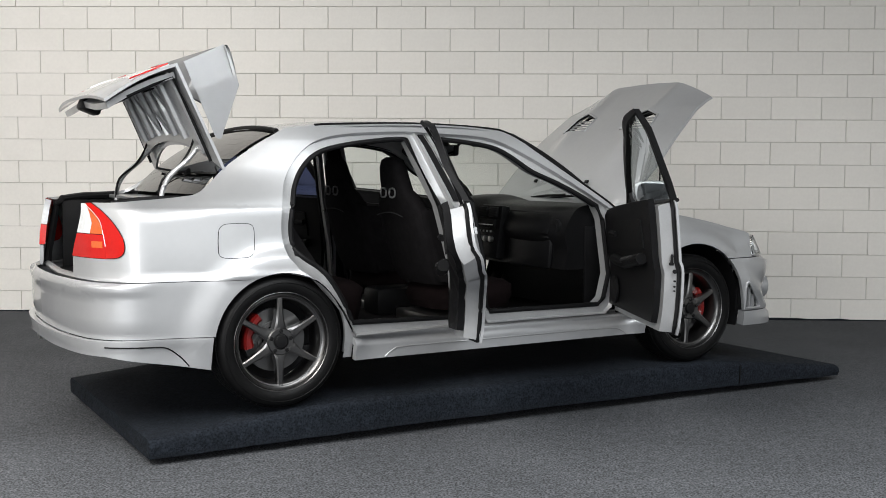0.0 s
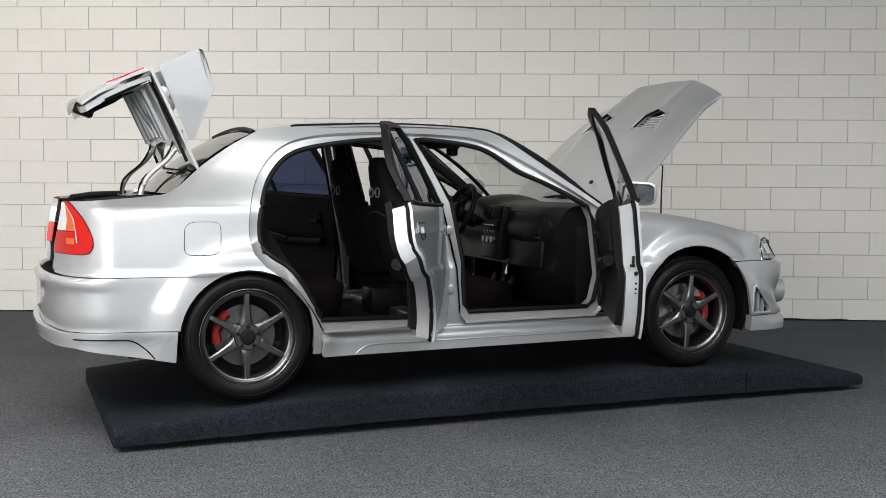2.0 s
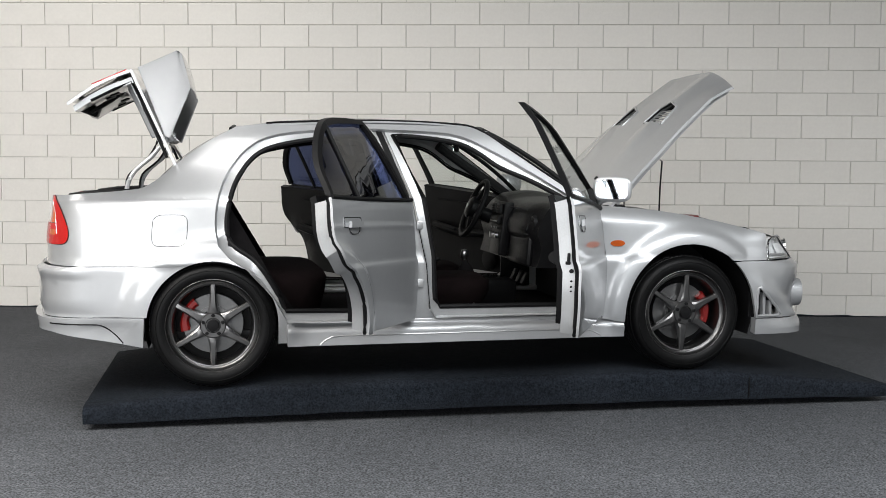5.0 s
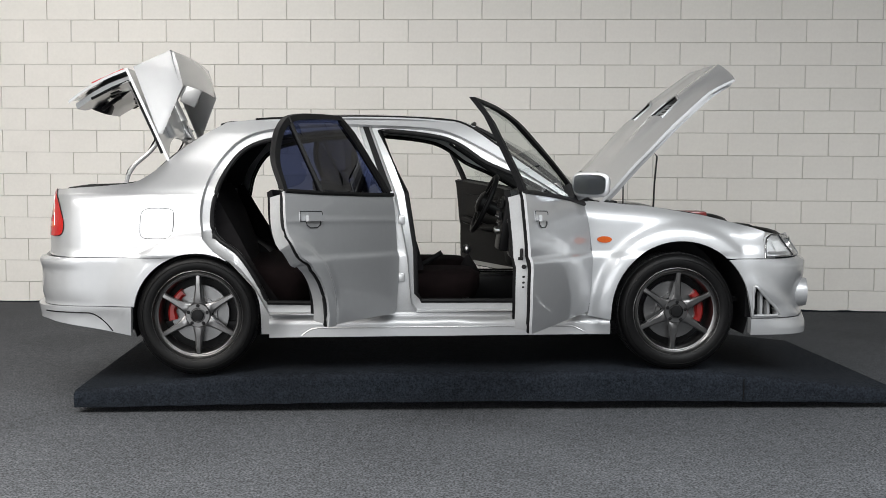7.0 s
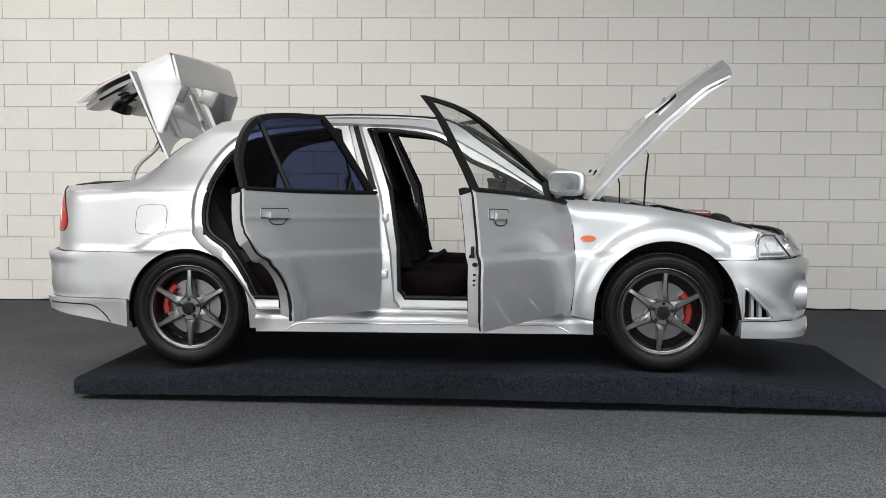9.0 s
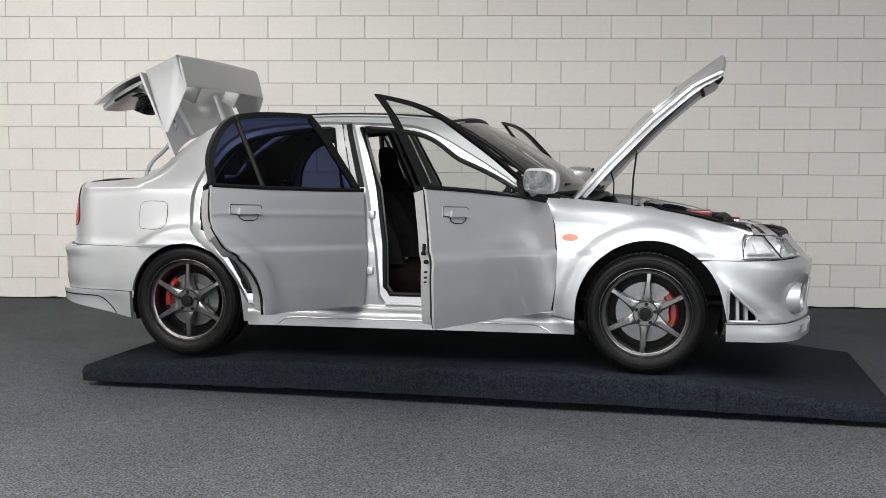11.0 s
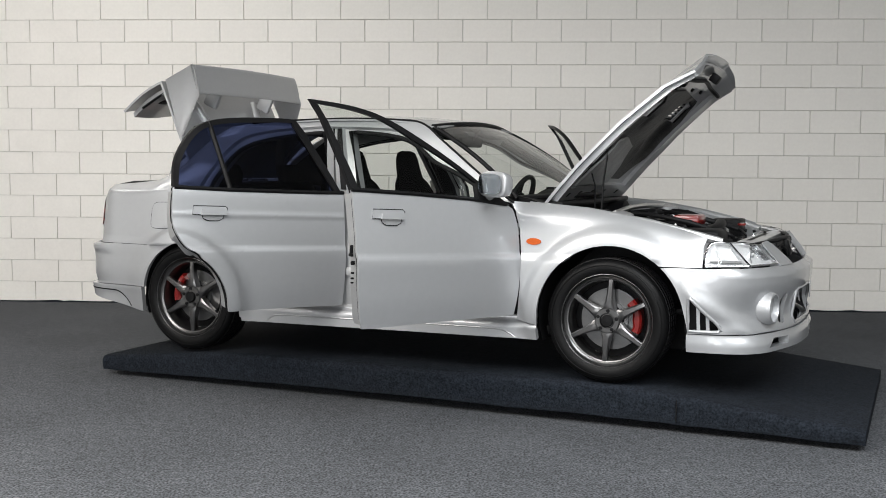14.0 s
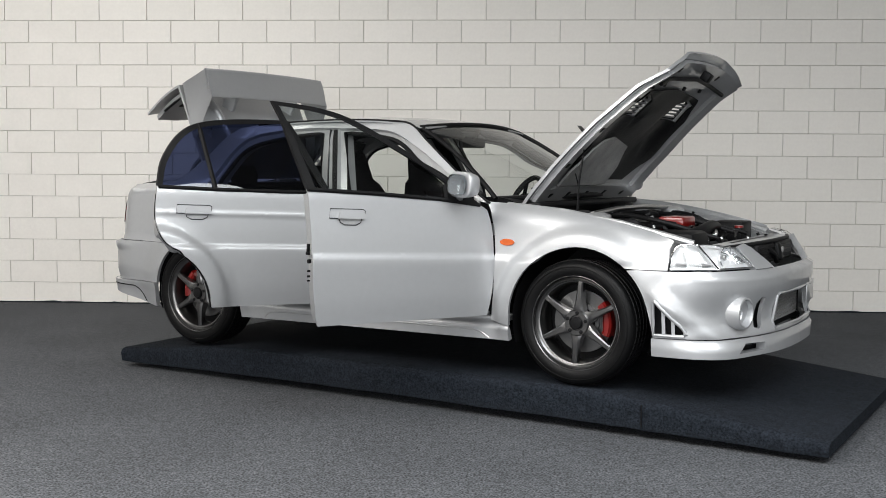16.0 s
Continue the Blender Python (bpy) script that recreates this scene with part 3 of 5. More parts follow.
    # what shows through the ducts
    part("vent_backing", sheet([(1.64, 0.285), (1.84, 0.285), (1.80, 0.40), (1.70, 0.47), (1.64, 0.47)], lambda s, z: on(s, z, -0.05), 0.01, 0.05), BLACK, car)
    for k, (s0, zt) in enumerate(((1.705, 0.425), (1.75, 0.38))):
        part("vent_slat", sheet([(s0, 0.297), (s0 + 0.016, 0.297), (s0 + 0.012, zt), (s0 - 0.004, zt)], lambda s, z: on(s, z, -0.004), 0.03, 0.05), PAINT, car, "silver vent slat", 30)
    part("slot_backing", sheet([(end - 0.55, 0.30), (end - 0.43, 0.30), (end - 0.43, 0.48), (end - 0.55, 0.48)], lambda s, z: on(s, z, -0.045), 0.01, 0.05), BLACK, car)
    fog = on(end - 0.645, 0.402, 0.004)
    n = Vector((1, 0, 0)) * 0.7 + (on(end - 0.645, 0.402, 0.05) - fog).normalized() * 0.5
    turn = n.to_track_quat("Y", "Z").to_matrix().to_4x4()
    base = Matrix.Translation(fog + Vector((0, 0, 0.0))) @ turn
    bm = lathe([(0.082, -0.08), (0.080, 0.015), (0.075, 0.036), (0.066, 0.038), (0.060, 0.025), (0.058, -0.01)], 32)
    bm.transform(base)
    lamp = part("fog_lamp", bm, PAINT, car, "round silver fog lamp housing", 40)
    bm = lathe([(0.058, -0.01), (0.045, 0.0), (0.02, 0.006), (0.0005, 0.007)], 32)
    bm.transform(base)
    part("lens", bm, CHROME, lamp, "clear fog lamp lens", 40)
    # headlamp: corner lens and main lens
    for name, poly in (("corner_lens", [(1.735, 0.61), (1.745, 0.67), (1.77, 0.71), (1.82, 0.726), (1.945, 0.722), (1.985, 0.61)]),
                       ("headlamp_lens", [(1.988, 0.61), (1.948, 0.722), (2.05, 0.716), (2.18, 0.70), (2.225, 0.61)])):
        lens = part(name, sheet(poly, lambda s, z: on(s, z, 0.004), 0, 0.04), LAMPGLASS, car, "clear headlamp glass", 35)
        lens.visible_shadow = False
        part("lamp_bowl", sheet(poly, lambda s, z: on(s, z, -0.022), 0.02, 0.04), CLEARLENS, lens, "pale silver lamp bowl", 35)
        part("lens_rim", tube([on(s, z, 0.001) for s, z in poly], 0.006, 6, True), CHROME, lens, "bright lamp rim")
    for k in range(13):
        part("lens_rib", tube([on(1.835 + 0.0085 * k, 0.637, -0.008), on(1.828 + 0.0085 * k, 0.692, -0.008)], 0.0036, 6), CLEARLENS, car)
    part("lamp_strip", sheet([(1.765, 0.632), (1.96, 0.626), (1.955, 0.634), (1.768, 0.64)], lambda s, z: on(s, z, -0.006), 0.01, 0.05), PALE, car, smooth=30)
    at = on(2.075, 0.662, -0.012)
    aim = (on(2.075, 0.662, 0.05) - at).normalized() * 0.6 + Vector((0.5, 0, 0))
    seat = Matrix.Translation(at) @ aim.to_track_quat("Y", "Z").to_matrix().to_4x4()
    bm = lathe([(0.05, 0.008), (0.047, 0.01), (0.04, -0.008), (0.022, -0.02), (0.012, -0.024)], 28)
    bm.transform(seat)
    bowl = part("lamp_reflector", bm, CHROME, car, "bright headlamp reflector", 40)
    bm = lathe([(0.014, -0.024), (0.014, 0.002), (0.009, 0.008), (0.0005, 0.009)], 18)
    bm.transform(seat)
    part("bulb_shield", bm, STEEL, bowl, "metal bulb shield", 40)
    for k in range(5):
        part("reflector_rib", tube([on(2.125 + 0.016 * k, 0.632, -0.012), on(2.112 + 0.013 * k, 0.69 - 0.004 * k, -0.012)], 0.005, 6), CHROME, bowl)
    part("headlamp_joint", tube([on(s, z, 0.004) for s, z in ((1.735, 0.608), (1.745, 0.672), (1.77, 0.713), (1.82, 0.729), (1.945, 0.725), (2.05, 0.719), (2.18, 0.703))], 0.003, 6), BLACK, car)
    part("headlamp_divider", tube([on(s, z, 0.006) for s, z in ((1.987, 0.61), (1.947, 0.722))], 0.003, 6), BLACK, car)
    # upper nose beside the grille
    part("nose_panel", sheet([(2.228, 0.602), (2.19, 0.71), (2.25, 0.722), (2.30, 0.70), (2.345, 0.655), (2.40, 0.602)], lambda s, z: on(s, z, 0.01), 0.03, 0.04), PAINT, car, "silver nose panel", 32)
    # tail
    end = -1.83 - REAR_T[-1][0]
    poly = [(-1.40, 0.600)] + arch(WR, 0.325, 117, 172, 12) + [(-1.588, 0.352), (end, 0.352), (end, 0.602), (-2.3, 0.602)]

    def rear_bumper(s, z):
        out = 0.010 * ramp(z, 0.53, 0.572) * ramp(-s, 1.8, 2.0) - 0.012 * (1 - ramp(z, 0.35, 0.42)) * ramp(-s, 1.75, 2.0)
        return on(s, z, out)
    part("rear_bumper", sheet(poly, rear_bumper, 0.02, 0.03), PAINT, car, "silver rear bumper", 32)
    poly = [(-1.588, 0.348), (-1.595, 0.199), (-1.75, 0.228), (-1.95, 0.262), (-2.05, 0.28), (end, 0.285), (end, 0.348)]

    def apron(s, z):
        return on(s, z, 0.005 + 0.006 * ramp(-s, 1.8, 2.05) + 0.008 * ramp(z, 0.29, 0.34))
    part("rear_apron", sheet(poly, apron, 0.03, 0.04), PAINT, car, "silver rear side apron", 32)
    part("apron_joint", tube([apron(*p) for p in smooth_line([(-2.05, 0.322), (-1.86, 0.318), (-1.79, 0.31), (-1.73, 0.268), (-1.69, 0.222)], 4)], 0.0035, 6), PLASTIC, car)
    # tail lamp: red outside, clear and amber inside
    edge = smooth_line([(-2.19, 0.948), (-2.12, 0.915), (-2.03, 0.85), (-1.982, 0.79), (-1.976, 0.74), (-2.005, 0.713), (-2.07, 0.706)], 4)
    shell = part("tail_lamp", sheet(edge + [(-2.075, 0.706), (-2.075, 0.76), (-2.095, 0.813), (-2.135, 0.88), (-2.25, 0.948)], lambda s, z: on(s, z, 0.005), 0.03, 0.03), LAMPRED, car, "red wrap-round tail lamp with clear and amber panes", 35)
    part("red_pane", sheet([(-2.078, 0.706), (-2.365, 0.706), (-2.327, 0.81), (-2.098, 0.81), (-2.078, 0.76)], lambda s, z: on(s, z, 0.003), 0.03, 0.04), LAMPRED, shell, "red brake lamp pane")
    part("clear_pane", sheet([(-2.195, 0.813), (-2.327, 0.813), (-2.312, 0.88), (-2.298, 0.945), (-2.252, 0.945), (-2.225, 0.91), (-2.19, 0.86)], lambda s, z: on(s, z, 0.003), 0.03, 0.04), CLEARLENS, shell, "clear lamp pane")
    part("amber_pane", sheet([(-2.098, 0.813), (-2.193, 0.813), (-2.188, 0.86), (-2.222, 0.91), (-2.248, 0.94), (-2.19, 0.915), (-2.138, 0.88)], lambda s, z: on(s, z, 0.003), 0.03, 0.04), AMBER, shell, "amber indicator pane")
    part("lamp_rim", tube([on(s, z, 0.003) for s, z in edge], 0.0025, 6), BLACK, shell)
    part("lamp_divider", tube([on(s, z, 0.0065) for s, z in smooth_line([(-2.25, 0.944), (-2.136, 0.88), (-2.096, 0.813), (-2.076, 0.76)], 4)], 0.0013, 6), CLEARLENS, shell, "clear strip between the lamp panes")
    for k in range(6):
        part("lamp_rib", tube([on(-2.17, 0.735 + 0.012 * k, 0.004), on(-2.34 + 0.004 * k, 0.735 + 0.012 * k, 0.004)], 0.0012, 5), LAMPRED, shell)
    part("reflector", sheet([(-2.095, 0.752), (-2.165, 0.752), (-2.17, 0.78), (-2.10, 0.78)], lambda s, z: on(s, z, 0.0055), 0.004, 0.04), AMBER, shell, "small orange reflector")


def dome(x0, x1, half, height, nx=16, ny=14):
    """A curved sheet over x and y: half(x) wide, height(x, v) high, v from -1 to 1."""
    bm, rows = bmesh.new(), []
    for i in range(nx + 1):
        x = x0 + (x1 - x0) * i / nx
        rows.append([bm.verts.new((x, half(x) * (2 * j / ny - 1), height(x, 2 * j / ny - 1))) for j in range(ny + 1)])
    for a, b in zip(rows, rows[1:]):
        for j in range(ny):
            bm.faces.new((a[j], a[j + 1], b[j + 1], b[j]))
    return bm


def ruled(a, b, n=12, bulge=(0, 0, 0)):
    """A sheet between the lines a(v) and b(v), v from -1 to 1."""
    bm, rows = bmesh.new(), []
    for i in range(n + 1):
        t = i / n
        rows.append([bm.verts.new(Vector(a(v)).lerp(Vector(b(v)), t) + Vector(bulge) * (4 * t * (1 - t))) for v in (2 * j / n - 1 for j in range(n + 1))])
    for p, q in zip(rows, rows[1:]):
        for j in range(n):
            bm.faces.new((p[j], p[j + 1], q[j + 1], q[j]))
    return bm


def thicken(bm, t):
    bmesh.ops.recalc_face_normals(bm, faces=bm.faces)
    bmesh.ops.solidify(bm, geom=bm.faces[:], thickness=t)
    return bm


ROOFLINE = spline([(-1.16, 1.318), (-1.02, 1.343), (-0.885, 1.362), (-0.65, 1.376), (-0.42, 1.382), (-0.15, 1.378), (0.02, 1.367), (0.16, 1.346), (0.25, 1.322)], 4)


def roof_z(x):
    return float(np.interp(x, [p[0] for p in ROOFLINE], [p[1] for p in ROOFLINE]))


def body_top(car):
    def half(x):
        return width(x, 1.32) + 0.004

    def height(x, v):
        return roof_z(x) - 0.035 * abs(v) ** 2.4
    part("roof", thicken(dome(-1.15, 0.225, half, lambda x, v: height(x, v) - 0.004), 0.008), PAINT, car, "silver roof", 30)
    part("headliner", thicken(dome(-1.12, 0.2, lambda x: half(x) - 0.03, lambda x, v: height(x, v) - 0.035), -0.01), GREYTRIM, car, "grey roof lining", 30)
    part("windscreen", ruled(lambda v: (0.235 - 0.05 * v * v, 0.575 * v, 1.325 - 0.03 * v * v), lambda v: (0.93 - 0.20 * v * v, 0.70 * v, 0.925 - 0.012 * v * v), 14, (0.02, 0, 0.02)), CLEAR, car, "clear windscreen", 60)
    part("windscreen_surround", tube([(0.235 - 0.05 * v * v, 0.585 * v, 1.328 - 0.03 * v * v) for v in (k / 8 - 1 for k in range(17))], 0.012), BLACK, car, "black windscreen seal")
    part("windscreen_base", tube([(0.93 - 0.20 * v * v, 0.70 * v, 0.925 - 0.012 * v * v) for v in (k / 8 - 1 for k in range(17))], 0.014), BLACK, car, "black windscreen seal")
    for sg in (-1, 1):
        pts = [Vector((0.185, sg * 0.585, 1.298)).lerp(Vector((0.73, sg * 0.71, 0.915)), k / 10) + Vector((0.02, 0, 0.02)) * (4 * k / 10 * (1 - k / 10)) for k in range(11)]
        part("windscreen_edge", tube(pts, 0.013), BLACK, car, "black windscreen seal")
    part("rear_window", ruled(lambda v: (-1.14 - 0.02 * v * v, 0.53 * v, 1.318 - 0.03 * v * v), lambda v: (-1.60 + 0.03 * v * v, 0.60 * v, 0.985), 14, (-0.015, 0, 0.03)), REARSHADE, car, "tinted rear window darkened for the shade inside", 60)
    part("rear_window_surround", tube([(-1.14 - 0.02 * v * v, 0.55 * v, 1.323 - 0.03 * v * v) for v in (k / 8 - 1 for k in range(17))], 0.012), BLACK, car, "black rear window seal")
    # scuttle below the windscreen, rear shelf deck and boot well
    part("scuttle", box((0.14, 1.36, 0.03), (0.90, 0, 0.885), 0.01), BLACK, car, "black scuttle panel")
    part("rear_deck", box((0.16, 1.26, 0.02), (-1.63, 0, 0.955), 0.006), BARE, car, "silver deck below the rear window")
    for name, size, at in (("boot_floor", (0.48, 1.2, 0.02), (-1.77, 0, 0.56)), ("boot_front", (0.02, 1.3, 0.42), (-1.53, 0, 0.75)),
                           ("boot_side", (0.42, 0.02, 0.40), (-1.75, 0.60, 0.735)), ("boot_side", (0.42, 0.02, 0.40), (-1.75, -0.60, 0.735))):
        part(name, box(size, at, 0.004), BLACK, car, "black boot lining")
    for sg in (-1, 1):
        part("boot_edge", tube([(-1.66, sg * 0.60, 0.962), (-1.85, sg * 0.61, 0.955), (-1.96, sg * 0.60, 0.94), (-1.995, sg * 0.57, 0.90), (-2.04, sg * 0.56, 0.66), (-2.05, sg * 0.54, 0.60)], 0.02, 8), BLACK, car, "black boot opening seal")
    part("boot_edge", tube([(-2.05, -0.54, 0.595), (-2.08, 0, 0.592), (-2.05, 0.54, 0.595)], 0.018, 8), BARE, car, "silver boot opening edge")
    part("floor_pan", box((3.0, 1.46, 0.05), (-0.3, 0, 0.235), 0.01), BLACK, car, "black underbody")
    part("bulkhead", box((0.03, 1.40, 0.62), (0.86, 0, 0.58)), BLACK, car, "black bulkhead")
    part("rear_underbody", box((0.5, 1.2, 0.22), (-1.85, 0, 0.42), 0.03), BLACK, car, "black underbody")
    part("exhaust", tube([(-1.7, 0.45, 0.27), (-2.12, 0.45, 0.25)], 0.05, 20), STEEL, car, "steel exhaust tail pipe")
    # nose: grille, intake and bumper beam
    grille = part("upper_grille", box((0.05, 0.66, 0.10), (1.975, 0, 0.652), 0.012), BLACK, car, "black nose grille")
    for k in range(4):
        part("grille_bar", box((0.008, 0.60, 0.006), (2.002, 0, 0.617 + 0.021 * k), 0.002), PLASTIC, grille)
    part("nose_bridge", box((0.05, 0.07, 0.10), (2.005, 0, 0.655), 0.02, (0, -14, 0)), PLASTIC, car, "dark nose bridge")
    badge = lathe([(0.016, 0), (0.016, 0.004), (0.0005, 0.005)], 18)
    badge.transform(pose(2.032, 0, 0.665, 0, 0, -90))
    part("nose_badge", badge, PALE, car, "plain silver badge", 40)
    part("nose_lip", tube([(1.90 + 0.10 * (1 - (y / 0.6) ** 2), y, 0.712 - 0.012 * (y / 0.6) ** 2) for y in (k * 0.06 for k in range(-10, 11))], 0.011, 8), BLACK, car, "black bonnet landing seal")
    part("intercooler", box((0.06, 0.80, 0.24), (1.99, 0, 0.39), 0.01), BLACK, car, "black mesh intake grille")
    for k in range(12):
        part("intake_mesh", box((0.006, 0.72, 0.003), (2.024, 0, 0.305 + 0.0145 * k), 0), PALE, car, smooth=None)
    for k in range(34):
        part("intake_mesh", box((0.006, 0.003, 0.17), (2.024, -0.35 + 0.0212 * k, 0.387), 0), PALE, car, smooth=None)
    part("number_plate_holder", box((0.008, 0.24, 0.11), (2.108, 0.30, 0.43), 0.003, (0, 0, 5)), BARE, car, "blank pale plate holder")
    part("front_panel", box((0.12, 1.16, 0.03), (1.87, 0, 0.695), 0.01), BARE, car, "silver bonnet slam panel")


def tread_ring(y, n=64):
    """A ring of slanted tread blocks with open grooves between them."""
    bm = bmesh.new()
    for k in range(n):
        a0, a1 = (k + 0.08) * math.tau / n, (k + 0.86) * math.tau / n
        slant = 0.25 * math.tau / n
        low, high = [], []
        for a, h in ((a0, -0.014), (a1, -0.014), (a1 + slant, 0.014), (a0 + slant, 0.014)):
            low.append(bm.verts.new((0.308 * math.cos(a), y + h, 0.308 * math.sin(a))))
            high.append(bm.verts.new((0.3125 * math.cos(a), y + h * 0.9, 0.3125 * math.sin(a))))
        bm.faces.new(high)
        for j in range(4):
            bm.faces.new((low[j], low[(j + 1) % 4], high[(j + 1) % 4], high[j]))
    return bm


def build_wheels(car):
    # one wheel, facing -y
    def spoke(a):
        rows = []
        bm = bmesh.new()
        for r, w, y0, y1 in ((0.045, 0.034, -0.078, -0.035), (0.068, 0.028, -0.082, -0.03), (0.09, 0.0215, -0.083, -0.033), (0.12, 0.0175, -0.082, -0.04), (0.16, 0.0145, -0.081, -0.045), (0.19, 0.0135, -0.080, -0.045), (0.206, 0.0155, -0.0775, -0.045)):
            rows.append([bm.verts.new(c) for c in ((r, y1, -w), (r, y0 + 0.006, -w), (r, y0, -w * 0.6), (r, y0, w * 0.6), (r, y0 + 0.006, w), (r, y1, w))])
        for p, q in zip(rows, rows[1:]):
            for k in range(6):
                bm.faces.new((p[k], p[(k + 1) % 6], q[(k + 1) % 6], q[k]))
        bm.faces.new(rows[0])
        bm.faces.new(rows[-1][::-1])
        bm.transform(pose(0, 0, 0, 0, a, 0))
        return bm
    made = None
    for (xc, zc), sg, tilt in ((WR, -1, 0), (WF, -1, 4), (WR, 1, 20), (WF, 1, 35)):
        spot = Matrix.Translation((xc, sg * 0.757, zc)) @ (pose(0, 0, 0, 0, tilt, 0) if sg < 0 else pose(0, 0, 0, 0, tilt, 180))
        if made:
            w = copy_thing(made, spot)
            w.parent = car
        else:
            bm = lathe([(0.214, 0.09), (0.203, 0.06), (0.190, 0.0), (0.193, -0.04), (0.200, -0.070), (0.2035, -0.077), (0.209, -0.079), (0.2115, -0.074), (0.221, -0.079), (0.2255, -0.088), (0.229, -0.101), (0.233, -0.105), (0.2375, -0.103), (0.2385, -0.096), (0.2385, 0.09), (0.214, 0.09)], 72)
            made = part("wheel", bm, RIM, car, "gunmetal six-spoke alloy wheel", 40)
            made.matrix_basis = spot
            t = [(0.226, -0.098), (0.236, -0.106), (0.25, -0.112), (0.266, -0.114), (0.285, -0.110), (0.297, -0.102), (0.305, -0.088), (0.309, -0.06), (0.310, 0.0), (0.309, 0.06), (0.305, 0.09), (0.285, 0.11), (0.25, 0.11), (0.23, 0.1)]
            tyre = part("tyre", lathe(t, 72), RUBBER, made, "black low-profile tyre", 30)
            for k in range(4):
                y = (-0.062, -0.022, 0.022, 0.062)[k]
                part("tread_rib", tread_ring(y), RUBBER, tyre, smooth=None)
            part("raised_ring", lathe([(0.276, -0.1135), (0.278, -0.1155), (0.281, -0.1135)], 64), RUBBER, tyre)
            for k in range(6):
                part("spoke", spoke(30 + k * 60), RIM, made, smooth=30)
            part("hub", lathe([(0.066, -0.03), (0.066, -0.08), (0.060, -0.088), (0.038, -0.088), (0.034, -0.083), (0.0005, -0.083)], 32), RIM, made, "gunmetal wheel hub")
            part("hub_cap", lathe([(0.031, -0.08), (0.031, -0.095), (0.027, -0.1), (0.0005, -0.102)], 24), BLACK, made, "black centre cap")
            for k in range(5):
                a = k * math.tau / 5 + 0.3
                nut = lathe([(0.010, -0.08), (0.010, -0.092), (0.007, -0.094), (0.0005, -0.094)], 6)
                nut.transform(Matrix.Translation((0.05 * math.cos(a), 0, 0.05 * math.sin(a))))
                part("wheel_nut", nut, BLACK, made)
        # brake disc and caliper stand still behind the wheel
        b = Matrix.Translation((xc, sg * 0.757, zc)) @ (Matrix.Identity(4) if sg < 0 else pose(0, 0, 0, 0, 0, 180))
        big = 0.155 if xc > 0 else 0.15
        bm = lathe([(0.07, 0.0), (0.07, -0.02), (0.09, -0.02), (0.09, -0.005), (big, -0.005), (big, 0.02), (0.07, 0.02)], 48)
        bm.transform(b)
        part("brake_disc", bm, DISC, car, "steel brake disc", 30)
        a0 = 4 if xc > 0 else 155
        bm, prev = bmesh.new(), None
        for k in range(13):
            a = radians(a0 - 28 + 66 * k / 12)
            r0 = 0.118 + 0.004 * math.sin(k)
            row = [bm.verts.new((r * math.cos(a), y, r * math.sin(a))) for r, y in ((r0, 0.03), (r0, -0.03), (r0 + 0.012, -0.042), (0.152, -0.042), (0.162, -0.03), (0.162, 0.03))]
            if prev:
                for j in range(6):
                    bm.faces.new((prev[j], prev[(j + 1) % 6], row[(j + 1) % 6], row[j]))
            else:
                bm.faces.new(row)
            prev = row
        bm.faces.new(prev[::-1])
        if sg > 0:
            bm.transform(pose(0, 0, 0, 0, 0, 0) @ Matrix.Diagonal((-1, 1, 1, 1)))
        bm.transform(b)
        part("brake_caliper", bm, RED, car, "red brake caliper", 30)
        bm = lathe([(0.20, 0.05), (0.0005, 0.05)], 32)
        bm.transform(b)
        part("brake_backplate", bm, BLACK, car, smooth=None)


# ---- doors ----
F_DOOR = smooth_line([(0.752, 0.862), (0.777, 0.76), (0.785, 0.63), (0.778, 0.45), (0.76, 0.325)], 4) + [(0.40, 0.315), (0.0, 0.305), (-0.20, 0.30)] + smooth_line([(-0.215, 0.34), (-0.238, 0.50), (-0.245, 0.70), (-0.262, 0.935)], 4) + [(0.1, 0.925), (0.45, 0.91), (0.70, 0.885)]
F_FRAME = smooth_line([(0.66, 0.90), (0.42, 1.07), (0.21, 1.192), (0.03, 1.278), (-0.1, 1.312), (-0.22, 1.325), (-0.36, 1.332)], 4)
R_ARCH = arch(WR, 0.327, 10, 58, 10)
R_DOOR = [(-0.225, 0.93), (-0.222, 0.70), (-0.222, 0.50), (-0.228, 0.315), (-0.60, 0.31), (-0.80, 0.307), (-0.925, 0.307)] + R_ARCH + smooth_line([(-1.10, 0.605), (-1.17, 0.645), (-1.21, 0.71), (-1.222, 0.80), (-1.212, 0.93)], 3) + [(-0.9, 0.925), (-0.5, 0.925)]
R_FRAME = smooth_line([(-0.43, 1.318), (-0.56, 1.318), (-0.81, 1.302), (-0.985, 1.265), (-1.09, 1.19), (-1.175, 1.06), (-1.212, 0.935)], 4)


def strip_between(outer, shape, wide, thick, mat, name, parent, label="", close_to=None):
    """A frame strip that follows the line outer, wide towards the point close_to."""
    bm, prev = bmesh.new(), None
    for s, z in outer:
        d = (Vector(close_to) - Vector((s, z))).normalized() * wide
        row = [bm.verts.new(shape(*q)) for q in ((s, z, 0.004), (s + d.x, z + d.y, 0.004), (s + d.x, z + d.y, -thick), (s, z, -thick))]
        if prev:
            for k in range(4):
                bm.faces.new((prev[k], prev[(k + 1) % 4], row[(k + 1) % 4], row[k]))
        else:
            bm.faces.new(row)
        prev = row
    bm.faces.new(prev[::-1])
    return part(name, bm, mat, parent, label, 40)


